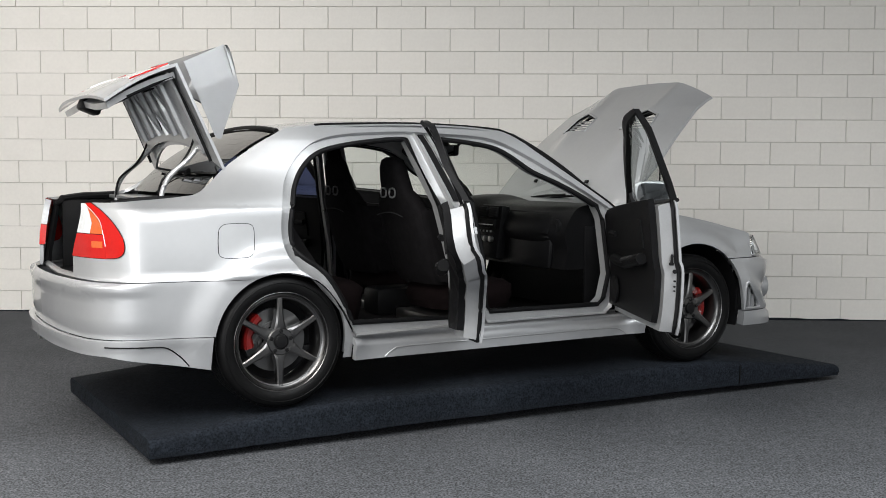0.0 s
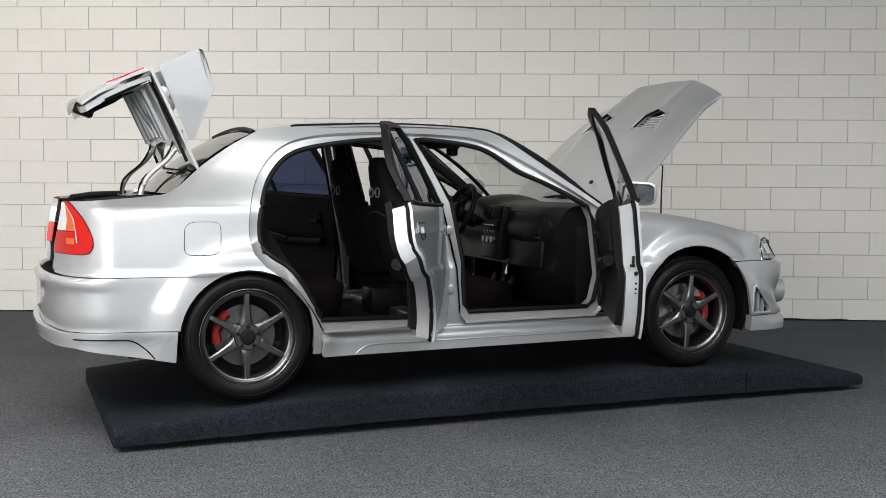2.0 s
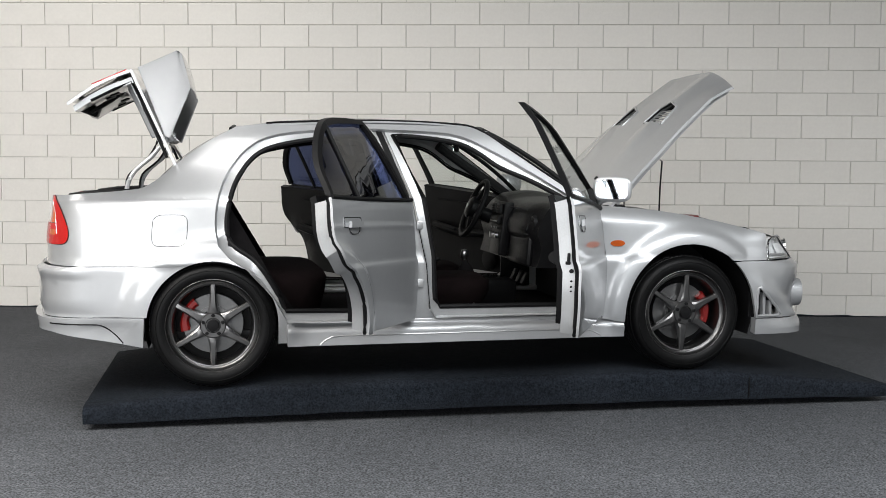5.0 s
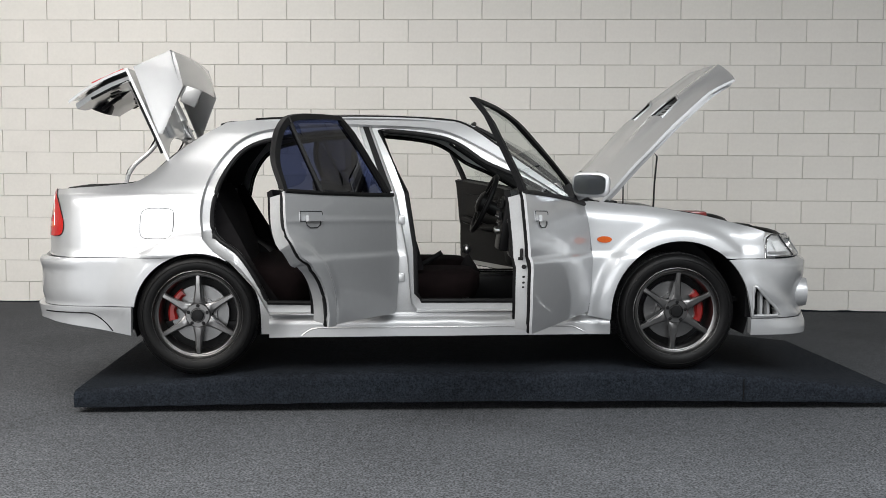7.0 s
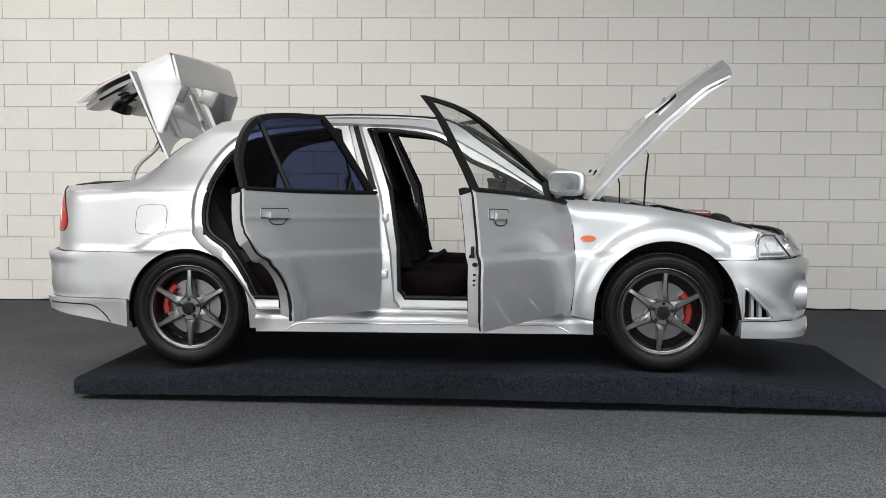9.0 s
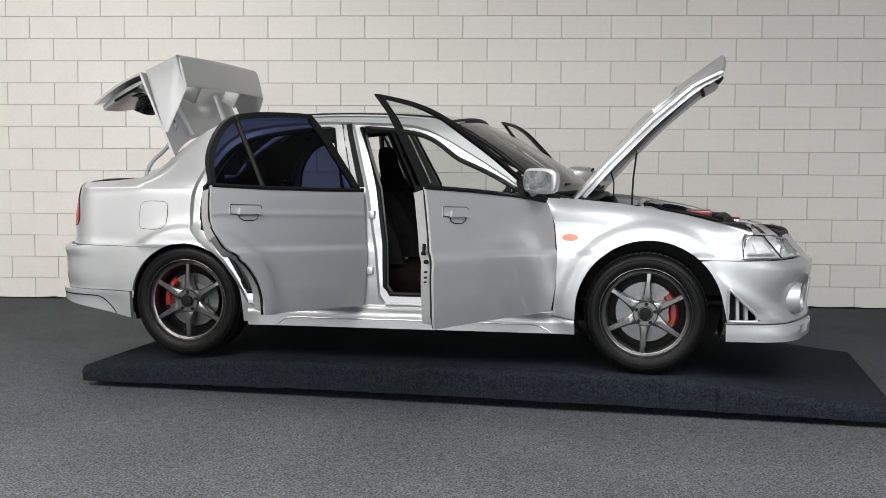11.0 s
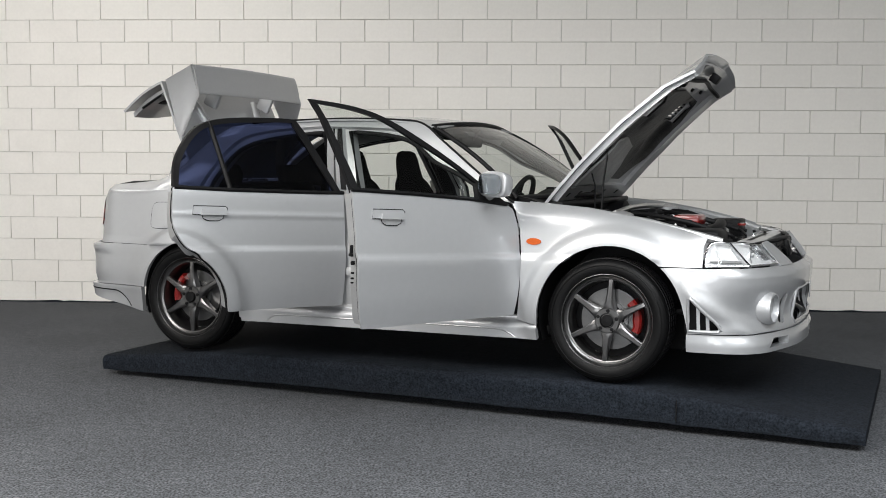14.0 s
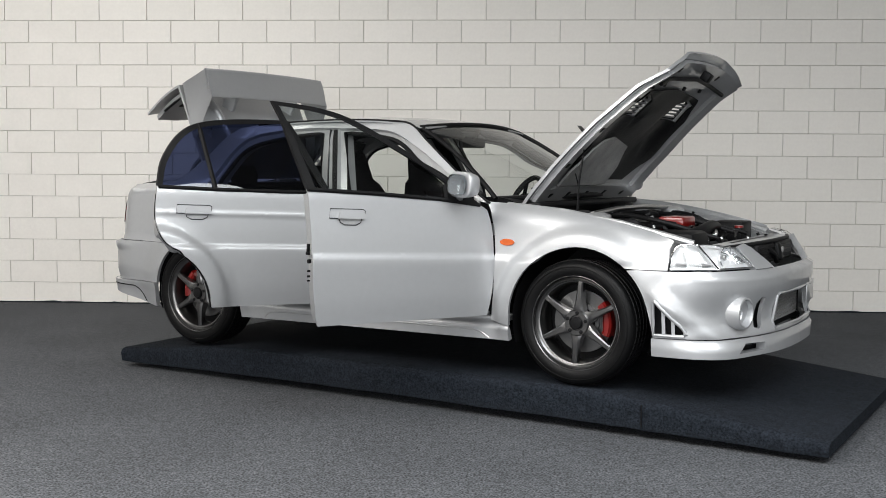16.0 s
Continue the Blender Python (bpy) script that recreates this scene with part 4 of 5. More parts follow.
def grip(parent, on, s, z):
    plate = part("door_handle", sheet([(s - 0.10, z - 0.022), (s + 0.085, z - 0.022), (s + 0.09, z + 0.014), (s + 0.08, z + 0.022), (s - 0.095, z + 0.022)], lambda u, w: on(u, w, 0.004), 0.008, 0.05), PAINT, parent, "silver pull door handle", 30)
    part("pull", sheet([(s - 0.055, z - 0.022), (s + 0.085, z - 0.022), (s + 0.08, z + 0.006), (s - 0.05, z + 0.006)], lambda u, w: on(u, w, 0.020), 0.014, 0.03), PAINT, plate, smooth=30)
    cup = [(s - 0.05, z - 0.023), (s - 0.045, z - 0.04), (s - 0.02, z - 0.052), (s + 0.04, z - 0.052), (s + 0.065, z - 0.04), (s + 0.07, z - 0.023)]
    part("handle_cup", sheet(cup, lambda u, w: on(u, w, 0.0025), 0.004, 0.03), BARE, plate, "recessed handle cup", 30)
    part("outline", tube([on(u, w, 0.004) for u, w in cup], 0.002, 5), BLACK, plate)
    part("outline", tube([on(u, w, 0.0045) for u, w in ((s - 0.10, z - 0.022), (s + 0.085, z - 0.022), (s + 0.09, z + 0.014), (s + 0.08, z + 0.022), (s - 0.095, z + 0.022))], 0.002, 5, True), BLACK, plate)
    return plate


def build_door(car, sign, front):
    def on(s, z, out=0.0):
        return skin(s, z, out, sign)
    outline, frame_line = (F_DOOR, F_FRAME) if front else (R_DOOR, R_FRAME)
    crease = lambda s, z: on(s, z, 0.005 * (1 - ramp(abs(z - 0.625), 0, 0.02)) + (0 if front else 0.003 * (1 - ramp(abs(z - 0.80), 0, 0.015))))
    door = part("front_door" if front else "rear_door", sheet(outline, crease, 0.012, 0.02), PAINT, car, "silver %s door standing open" % ("front" if front else "rear"), 30)
    # inner shell and trim card
    cx = sum(p[0] for p in outline) / len(outline)
    inner = [(cx + (s - cx) * 0.965, 0.62 + (z - 0.62) * 0.965) for s, z in outline]
    part("door_shell", sheet(inner, lambda s, z: on(s, z, -0.013), 0.075, 0.08), BARE, door, "silver inner door shell with latch face", 30)
    part("door_seal", tube([on(cx + (s - cx) * 0.972, 0.62 + (z - 0.62) * 0.972, -0.022) for s, z in outline], 0.010, 6, True), BLACK, door, "black rubber door seal")
    card = [(cx + (s - cx) * 0.925 + (0.026 if front else 0.018), 0.635 + (z - 0.62) * 0.925 + 0.012) for s, z in outline]
    trim = part("door_card", sheet(card, lambda s, z: on(s, z, -0.090), 0.03, 0.08), CARD, door, "dark grey moulded door trim", 30)
    a0, a1 = (0.55, -0.05) if front else (-0.35, -0.92)
    part("armrest", tube([on(a0, 0.63, -0.135), on((a0 + a1) / 2, 0.615, -0.155), on(a1, 0.65, -0.14)], 0.028, 10), PLASTIC, trim, "dark moulded armrest")
    part("door_pull", tube([on(a1 + 0.1, 0.655, -0.15), on(a1 + 0.28, 0.635, -0.17)], 0.012, 8), GREYTRIM, trim, "grey grab recess")
    part("insert", sheet([(a0, 0.68), (a1, 0.70), (a1 + 0.02, 0.84), (a0 - 0.02, 0.83)], lambda s, z: on(s, z, -0.118), 0.012, 0.08), PLASTIC, trim, "dark cloth insert", 30)
    part("inner_handle", tube([on(a0 - 0.09, 0.76, -0.135), on(a0 - 0.02, 0.765, -0.145)], 0.016, 8), BLACK, trim, "black inner door handle")
    if front:
        sp = lathe([(0.075, 0), (0.075, 0.012), (0.066, 0.016), (0.0005, 0.014)], 28)
        sp.transform(Matrix.Translation(on(0.58, 0.46, -0.13)) @ pose(0, 0, 0, 0, 0, 0 if sign < 0 else 180))
        part("speaker", sp, BLACK, trim, "round black door loudspeaker", 40)
    # latch and bolts on the shut face
    ex = -0.235 if front else -1.175
    for zz, r in ((0.60, 0.010), (0.555, 0.005), (0.53, 0.005), (0.51, 0.004)) if front else ():
        part("latch_screw", tube([on(ex, zz, -0.045), on(ex - 0.012, zz, -0.045)], r, 10), BLACK, door)
    if front:
        part("latch_slot", box((0.014, 0.012, 0.05), on(ex - 0.006, 0.655, -0.045), 0.003), BLACK, door, "black latch opening")
        part("check_hole", box((0.014, 0.022, 0.014), on(ex - 0.006, 0.635, -0.05), 0.003), BLACK, door)
    else:
        for s0, z0, r in ((-1.178, 0.80, 0.006), (-1.178, 0.765, 0.006), (-1.172, 0.73, 0.009), (-1.165, 0.70, 0.005)):
            part("latch_screw", tube([on(s0, z0, -0.05), on(s0 - 0.014, z0, -0.05)], r, 10), BLACK, door)
    # window frame, glass and belt strips
    mid = (0.05, 0.98) if front else (-0.72, 0.98)
    fr = strip_between(frame_line, on, 0.028, 0.024, BLACK, "window_frame", door, "black window frame", mid)
    back = ([frame_line[-1], (-0.262, 0.93)] if front else [frame_line[0], (-0.24, 0.93)])
    post = [tuple(Vector(back[0]).lerp(Vector(back[1]), k / 5)) for k in range(6)]
    strip_between(post, on, 0.04, 0.024, BLACK, "window_post", door, "black window post", mid)
    pane = ([p for p in frame_line] + [(-0.262, 0.925), (0.45, 0.91), (0.66, 0.895)] if front else [p for p in frame_line] + [(-0.7, 0.925), (-0.24, 0.925)])
    pm = (0.05, 1.05) if front else (-0.72, 1.08)
    pane = [tuple(Vector(p).lerp(Vector(pm), 0.03)) for p in pane]
    g = part("window_pane", sheet(pane, lambda s, z: on(s, z, -0.012), 0, 0.1), CLEAR if front else TINTED, door, "clear door glass" if front else "dark tinted door glass", 60)
    g.visible_shadow = False
    belt = [(-0.262, 0.932), (0.1, 0.923), (0.45, 0.908), (0.70, 0.885)] if front else [(-0.225, 0.93), (-0.5, 0.927), (-0.9, 0.927), (-1.205, 0.932)]
    part("belt_moulding", tube([on(s, z, 0.002) for s, z in belt], 0.011, 6), BLACK, door, "black belt moulding")
    if front:
        grip(door, on, -0.055, 0.825)
        # mirror on its foot
        part("mirror_foot", sheet([(0.71, 0.885), (0.50, 0.905), (0.505, 0.99)], lambda s, z: on(s, z, 0.012), 0.03, 0.06), BLACK, door, "black mirror foot", 30)
        shell = bmesh.new()
        bmesh.ops.create_uvsphere(shell, u_segments=24, v_segments=14, radius=1)
        for v in shell.verts:
            c = v.co
            c.y = math.copysign(abs(c.y) ** 0.55, c.y) * 0.098
            c.z = math.copysign(abs(c.z) ** 0.55, c.z) * 0.064
            c.x = (c.x * 0.085 if c.x > 0 else c.x * 0.012)
        at = Matrix.Translation(on(0.522, 0.985, 0.110)) @ pose(0, 0, 0, 0, 0, sign * 2)
        shell.transform(at)
        housing = part("wing_mirror", shell, PAINT, door, "silver wing mirror housing", 60)
        gl = bmesh.new()
        pts = []
        for k in range(28):
            a = k * math.tau / 28
            c, s2 = math.cos(a), math.sin(a)
            pts.append((-0.022, 0.083 * math.copysign(abs(c) ** 0.5, c), 0.050 * math.copysign(abs(s2) ** 0.5, s2)))
        gl.faces.new([gl.verts.new(p) for p in pts])
        bmesh.ops.solidify(gl, geom=gl.faces[:], thickness=0.004)
        gl.transform(at)
        part("mirror_glass", gl, MIRROR, housing, "mirror glass", None)
        part("mirror_arm", tube([on(0.58, 0.92, 0.0), on(0.55, 0.94, 0.06)], 0.022, 8), PAINT, housing)
    else:
        grip(door, on, -1.015 + 0.0, 0.82)
        part("quarter_post", tube([on(s, z, -0.004) for s, z in ((-0.955, 1.27), (-0.90, 0.93))], 0.013, 6), BLACK, door, "black quarter light post")
    # the hinge line leans inwards, so an open door lifts its free edge
    hx, hy = (0.795, 0.84) if front else (-0.225, 0.845)
    ang = radians((64.5 if front else 60.5) * -sign)
    h = Vector((hx, sign * hy, 0.6))
    door.matrix_basis = Matrix.Translation(h) @ Matrix.Rotation(ang, 4, Vector((0, -sign * 0.045, 1)).normalized()) @ Matrix.Translation(-h)
    return door


# ---- bonnet and boot lid ----
def build_bonnet(car):
    def half(x):
        return 0.705 - 0.10 * ramp(x, 1.2, 1.95) - 0.02 * ramp(-x, -0.95, -0.85)

    def height(x, v):
        z = np.interp(x, [0.85, 1.12, 1.43, 1.68, 1.85, 1.95], [0.935, 0.912, 0.868, 0.812, 0.765, 0.735])
        y = abs(v) * half(x)
        z -= 0.036 * abs(v) ** 3
        z += 0.022 * math.exp(-((y - 0.33) / 0.09) ** 2) * ramp(x, 1.05, 1.4) + 0.012 * ramp(0.4 - y, 0, 0.2) * ramp(x, 1.0, 1.3)
        return float(z)

    def shape(x, y):
        return Vector((x + (0.0 if x < 1.7 else -0.11 * (x - 1.7) / 0.25 * abs(y / half(x)) ** 2.5), y, height(x, y / half(x))))

    def curved(u, w):
        return shape(u, w * half(u))
    vents = []
    for sg in (-1, 1):
        vents.append([(1.475, sg * 0.27), (1.475, sg * 0.64), (1.61, sg * 0.62), (1.645, sg * 0.47), (1.60, sg * 0.29)])
    bm = sheet([(0.86, -1), (1.95, -1), (1.95, 1), (0.86, 1)], curved, 0.016, 0.05, vents, lambda u, w: Vector((0, 0, -1)))
    lid = part("bonnet", bm, PAINT, car, "silver vented bonnet propped open", 35)
    for hole in vents:
        cx, cy = sum(p[0] for p in hole) / 5, sum(p[1] for p in hole) / 5
        part("vent_frame", tube([curved(u, w) for u, w in hole], 0.009, 6, True), PAINT, lid, smooth=60)
        part("vent_seal", tube([curved(u + (cx - u) * 0.08, w + (cy - w) * 0.06) + Vector((0, 0, -0.004)) for u, w in hole], 0.007, 6, True), BLACK, lid, "black vent edge", 60)
        for k in range(5):
            w0 = min(p[1] for p in hole) + 0.02
            w1 = max(p[1] for p in hole) - 0.02
            x = 1.495 + 0.024 * k
            a, b = curved(x, w0), curved(x, w1)
            bar = box((0.011, (b - a).length, 0.003), (a + b) / 2 + Vector((0, 0, -0.014)), 0, (0, 12, 0))
            part("vent_louvre", bar, PALE, lid, smooth=None)
    # inner frame and heat pad
    for poly in ([(0.90, -0.95), (1.88, -0.93), (1.88, -0.78), (0.95, -0.80)], [(0.90, 0.95), (1.88, 0.93), (1.88, 0.78), (0.95, 0.80)],
                 [(0.88, -0.9), (0.98, -0.9), (0.98, 0.9), (0.88, 0.9)], [(1.74, -0.9), (1.90, -0.9), (1.90, 0.9), (1.74, 0.9)]):
        part("bonnet_rib", sheet(poly, lambda u, w: curved(u, w) + Vector((0, 0, -0.02)), 0.028, 0.08, (), lambda u, w: Vector((0, 0, -1))), BARE, lid, "silver pressed bonnet frame", 30)
    part("inner_skin", sheet([(0.9, -0.97), (1.9, -0.97), (1.9, 0.97), (0.9, 0.97)], lambda u, w: curved(u, w) + Vector((0, 0, -0.019)), 0.004, 0.08, vents, lambda u, w: Vector((0, 0, -1))), BARE, lid, "silver inner bonnet skin", 30)
    pad = [(1.02, -0.55), (1.2, -0.72), (1.5, -0.74), (1.66, -0.6), (1.70, 0.0), (1.66, 0.6), (1.5, 0.74), (1.2, 0.72), (1.02, 0.55)]
    part("heat_pad", sheet(pad, lambda u, w: curved(u, w) + Vector((0, 0, -0.026 - 0.010 * ramp(math.sin(14 * u) * math.cos(6 * w), 0.1, 0.5))), 0.012, 0.06, vents, lambda u, w: Vector((0, 0, -1))), PLASTIC, lid, "dark moulded heat shield pad", 30)
    part("duct", sheet([(0.99, -0.66), (1.10, -0.70), (1.27, -0.66), (1.33, -0.30), (1.27, 0.10), (1.12, 0.22), (1.0, 0.20)], lambda u, w: curved(u, w) + Vector((0, 0, -0.040 - 0.012 * math.sin(9 * u) * math.cos(5 * w))), 0.012, 0.04, (), lambda u, w: Vector((0, 0, -1))), PADGREY, lid, "grey ribbed air duct cover", 40)
    for w0 in (-0.86, -0.45, 0.0, 0.45):
        part("pad_clip", box((0.022, 0.03, 0.012), curved(1.72, w0) + Vector((0, 0, -0.05)), 0.004), BLACK, lid)
    part("nose_rubber", tube([curved(1.80 - 0.05 * abs(w), w) + Vector((0, 0, -0.055)) for w in (k / 10 * 0.8 for k in range(-10, 11))], 0.012, 8), BLACK, lid, "black rubber strip")
    for u0, w0 in ((0.93, -0.7), (0.93, -0.35), (0.93, 0.0), (0.93, 0.35), (0.93, 0.7), (1.15, -0.87), (1.4, -0.86), (1.62, -0.86), (1.84, -0.5), (1.84, 0.5)):
        part("frame_hole", box((0.034, 0.03, 0.004), curved(u0, w0) + Vector((0, 0, -0.0495)), 0.0015, (0, 15, 0)), BLACK, lid)
    part("latch", box((0.05, 0.06, 0.05), (1.84, 0, 0.70), 0.008), BLACK, lid, "black bonnet latch")
    for y in (-0.45, 0.45):
        part("washer_jet", box((0.022, 0.03, 0.012), (1.02, y * 0.6, 0.937), 0.004), BLACK, lid, "black washer jet")
    pivot = Matrix.Translation((0.87, 0, 0.905))
    lid.matrix_basis = pivot @ pose(0, 0, 0, 0, -53.6, 0) @ Matrix.Translation((-0.87, 0, -0.905))
    part("prop_rod", tube([(1.17, -0.66, 0.86), (1.175, -0.655, 1.0), (1.19, -0.64, 1.14), (1.175, -0.60, 1.17)], 0.005, 6), BLACK, car, "thin black prop rod")
    part("washer_hose", tube([(1.06, -0.40, 0.86), (1.06, -0.4, 0.98), (1.03, -0.4, 1.08)], 0.004, 6), BLACK, car, "thin black washer hose")
    return lid


def build_boot_lid(car):
    """Built closed: deck from x -1.60 back to -2.11, then the tail face down."""
    # open shape is set directly: a deck that leans back over the boot, tail face at its top
    def deck(u, w):
        # u 0 at the front edge, 1 at the tail corner; w the share of the half width
        lo = Vector((-1.435 - 0.06 * (1 - abs(w) ** 2.2) * (1 - u), 0, 1.105 + 0.13 * (1 - abs(w) ** 2.2) * (1 - u)))
        hi = Vector((-1.655, 0, 1.592))
        p = lo.lerp(hi, u)
        p.y = w * (0.60 - 0.02 * u)
        p.x += 0.02 * math.sin(math.pi * u) * (1 - w * w)
        return p

    def tail(u, w):
        a, b = Vector((-1.655, 0, 1.592)), Vector((-2.0, 0, 1.452))
        p = a.lerp(b, u)
        p.y = w * (0.58 - 0.04 * u)
        p.z += 0.02 * math.sin(math.pi * u)
        p += Vector((0.02, 0, -0.035)) * abs(w) ** 3 * u
        return p
    lid = part("boot_lid", sheet([(0, -1), (1, -1), (1, 1), (0, 1)], deck, 0.014, 0.1, (), lambda u, w: Vector((-0.93, 0, -0.36))), PAINT, car, "silver boot lid standing open", 40)
    part("tail_face", sheet([(0, -1), (1, -1), (1, 1), (0, 1)], tail, 0.014, 0.1, (), lambda u, w: Vector((0.35, 0, -0.93))), PAINT, lid, "silver tail face of the boot lid", 40)
    part("inner_frame", sheet([(0.12, -0.85), (0.95, -0.85), (0.95, 0.85), (0.12, 0.85)], lambda u, w: deck(u, w) + Vector((-0.03, 0, -0.012)), 0.012, 0.1, (), lambda u, w: Vector((-0.93, 0, -0.36))), BARE, lid, "silver inner boot lid frame", 40)
    for w in (-0.62, -0.36, -0.12, 0.12, 0.36, 0.62):
        part("stiffening_rib", tube([deck(0.25, w) + Vector((-0.05, 0, -0.02)), deck(0.6, w) + Vector((-0.055, 0, -0.02)), deck(0.92, w) + Vector((-0.05, 0, -0.02))], 0.022, 8), BARE, lid, "pressed stiffening rib")
    part("tail_inner", sheet([(0.05, -0.92), (0.95, -0.88), (0.95, 0.88), (0.05, 0.92)], lambda u, w: tail(u, w) + Vector((0.012, 0, -0.03 - 0.02 * math.sin(3 * w) ** 2)), 0.03, 0.1, (), lambda u, w: Vector((0.3, 0, -0.93))), BARE, lid, "silver pressed inner tail face", 40)
    for w in (-0.49, -0.24, 0.0, 0.24, 0.49):
        for u0, u1 in ((0.32, 0.50), (0.58, 0.72), (0.80, 0.88)):
            part("lid_slot", tube([deck(u0, w) + Vector((-0.047, 0, -0.018)), deck(u1, w) + Vector((-0.047, 0, -0.018))], 0.009, 6), BLACK, lid, "dark slot in the inner frame")
    for sg in (-1, 1):
        part("lid_seal", tube([deck(u, sg * 0.9) + Vector((-0.03, 0, -0.012)) for u in (0.05, 0.3, 0.6, 0.9)] + [tail(u, sg * 0.9) + Vector((0.02, 0, -0.06)) for u in (0.3, 0.7)], 0.008, 6), BLACK, lid, "black rubber lid seal")
    for k, w in enumerate((-0.75, -0.5, -0.2, 0.25, 0.6)):
        part("tail_hole", box((0.05, 0.07, 0.008), tail(0.35 + 0.1 * (k % 3), w) + Vector((0.02, 0, -0.085)), 0.003, (0, -22, 0)), BLACK, lid, "dark access hole")
    part("lock", box((0.10, 0.12, 0.06), (-1.93, 0.0, 1.41), 0.012, (0, 20, 0)), BLACK, lid, "black boot lock")
    part("wiring", tube([(-1.70, -0.25, 1.52), (-1.80, -0.2, 1.45), (-1.90, -0.1, 1.40), (-1.93, 0, 1.39)], 0.012, 6), BLACK, lid, "black wiring loom")
    for sg in (-1, 1):
        part("reflector_panel", sheet([(0.10, sg * 0.50), (0.08, sg * 0.93), (0.62, sg * 0.93), (0.58, sg * 0.62)], lambda u, w: tail(u, w) + Vector((0, 0, 0.006)), 0.006, 0.1, (), lambda u, w: Vector((0.3, 0, -0.93))), CLEARLENS, lid, "clear tail panel with a red rim", 40)
        part("red_rim", tube([tail(0.10, sg * 0.45) + Vector((0, 0, 0.009)), tail(0.10, sg * 0.93) + Vector((0, 0, 0.009)), tail(0.62, sg * 0.93) + Vector((0, 0, 0.009))], 0.0035, 6), LAMPRED, lid, "red lamp rim")
        # wing end plate
        plate = [(-1.625, 1.600), (-1.43, 1.692), (-1.405, 1.675), (-1.362, 1.503), (-1.465, 1.243), (-1.49, 1.25)]
        y = sg * 0.595
        bm = bmesh.new()
        bm.faces.new([bm.verts.new((x, y, z)) for x, z in plate])
        for v in bm.verts:
            v.co.y = sg * (0.628 - 0.14 * (v.co.z - 1.24))
        bmesh.ops.solidify(bm, geom=bm.faces[:], thickness=0.022)
        bmesh.ops.bevel(bm, geom=bm.edges[:], offset=0.006, segments=2, affect="EDGES", profile=0.5)
        part("wing_end_plate", bm, PAINT, lid, "silver rear wing end plate", 30)
        part("gooseneck_hinge", tube([(p[0], sg * 0.45, p[1]) for p in spline([(-1.50, 1.30), (-1.52, 1.22), (-1.57, 1.15), (-1.655, 1.075), (-1.695, 1.0), (-1.70, 0.93)], 4)], 0.012, 8), BARE, lid, "silver gooseneck hinge")
        part("cable", tube([(p[0], sg * 0.43, p[1]) for p in spline([(-1.52, 1.32), (-1.545, 1.22), (-1.60, 1.13), (-1.69, 1.05), (-1.71, 0.95)], 4)], 0.006, 6), BLACK, lid, "black cable")
    # wing blade between the plates
    prof = spline([(-1.428, 1.688), (-1.41, 1.676), (-1.385, 1.60), (-1.37, 1.51), (-1.385, 1.53), (-1.412, 1.62), (-1.428, 1.688)], 3)
    bm, prev = bmesh.new(), None
    for k in range(15):
        v = k / 7 - 1
        arch_up = 0.012 * (1 - v * v)
        row = [bm.verts.new((p[0] + arch_up, 0.588 * v, p[1] + arch_up * 0.6)) for p in prof[:-1]]
        if prev:
            for j in range(len(row)):
                bm.faces.new((prev[j], prev[(j + 1) % len(row)], row[(j + 1) % len(row)], row[j]))
        prev = row
    part("wing_blade", bm, PAINT, lid, "silver rear wing blade", 40)
    for sg in (-1, 1):
        part("wing_leg", box((0.10, 0.03, 0.12), (-1.47, sg * 0.30, 1.50), 0.01, (0, 25, 0)), PAINT, lid, "silver rear wing leg")
        part("deck_channel", tube([deck(0.08, sg * 0.45) + Vector((0.0, 0, 0.0)), deck(0.4, sg * 0.5) + Vector((0.004, 0, 0.0)), deck(0.8, sg * 0.6) + Vector((0.0, 0, 0.0))], 0.03, 12), PAINT, lid, "pressed channel in the boot lid")
    return lid


# ---- inside the car ----
def pillow(rows, sides=14):
    """A soft body: rows of (centre, half depth, half width, tilt) in the seat's frame, from bottom to top."""
    bm, prev = bmesh.new(), None
    for (x, z), hx, hy in rows:
        ring = []
        for k in range(sides):
            a = k * math.tau / sides
            c, s = math.cos(a), math.sin(a)
            ring.append(bm.verts.new((x + hx * math.copysign(abs(c) ** 0.7, c), hy * math.copysign(abs(s) ** 0.55, s), z)))
        if prev:
            for k in range(sides):
                bm.faces.new((prev[k], prev[(k + 1) % sides], ring[(k + 1) % sides], ring[k]))
        else:
            bm.faces.new(ring[::-1])
        prev = ring
    bm.faces.new(prev)
    return bm


BACK = -0.10   # how far the front seats are slid back


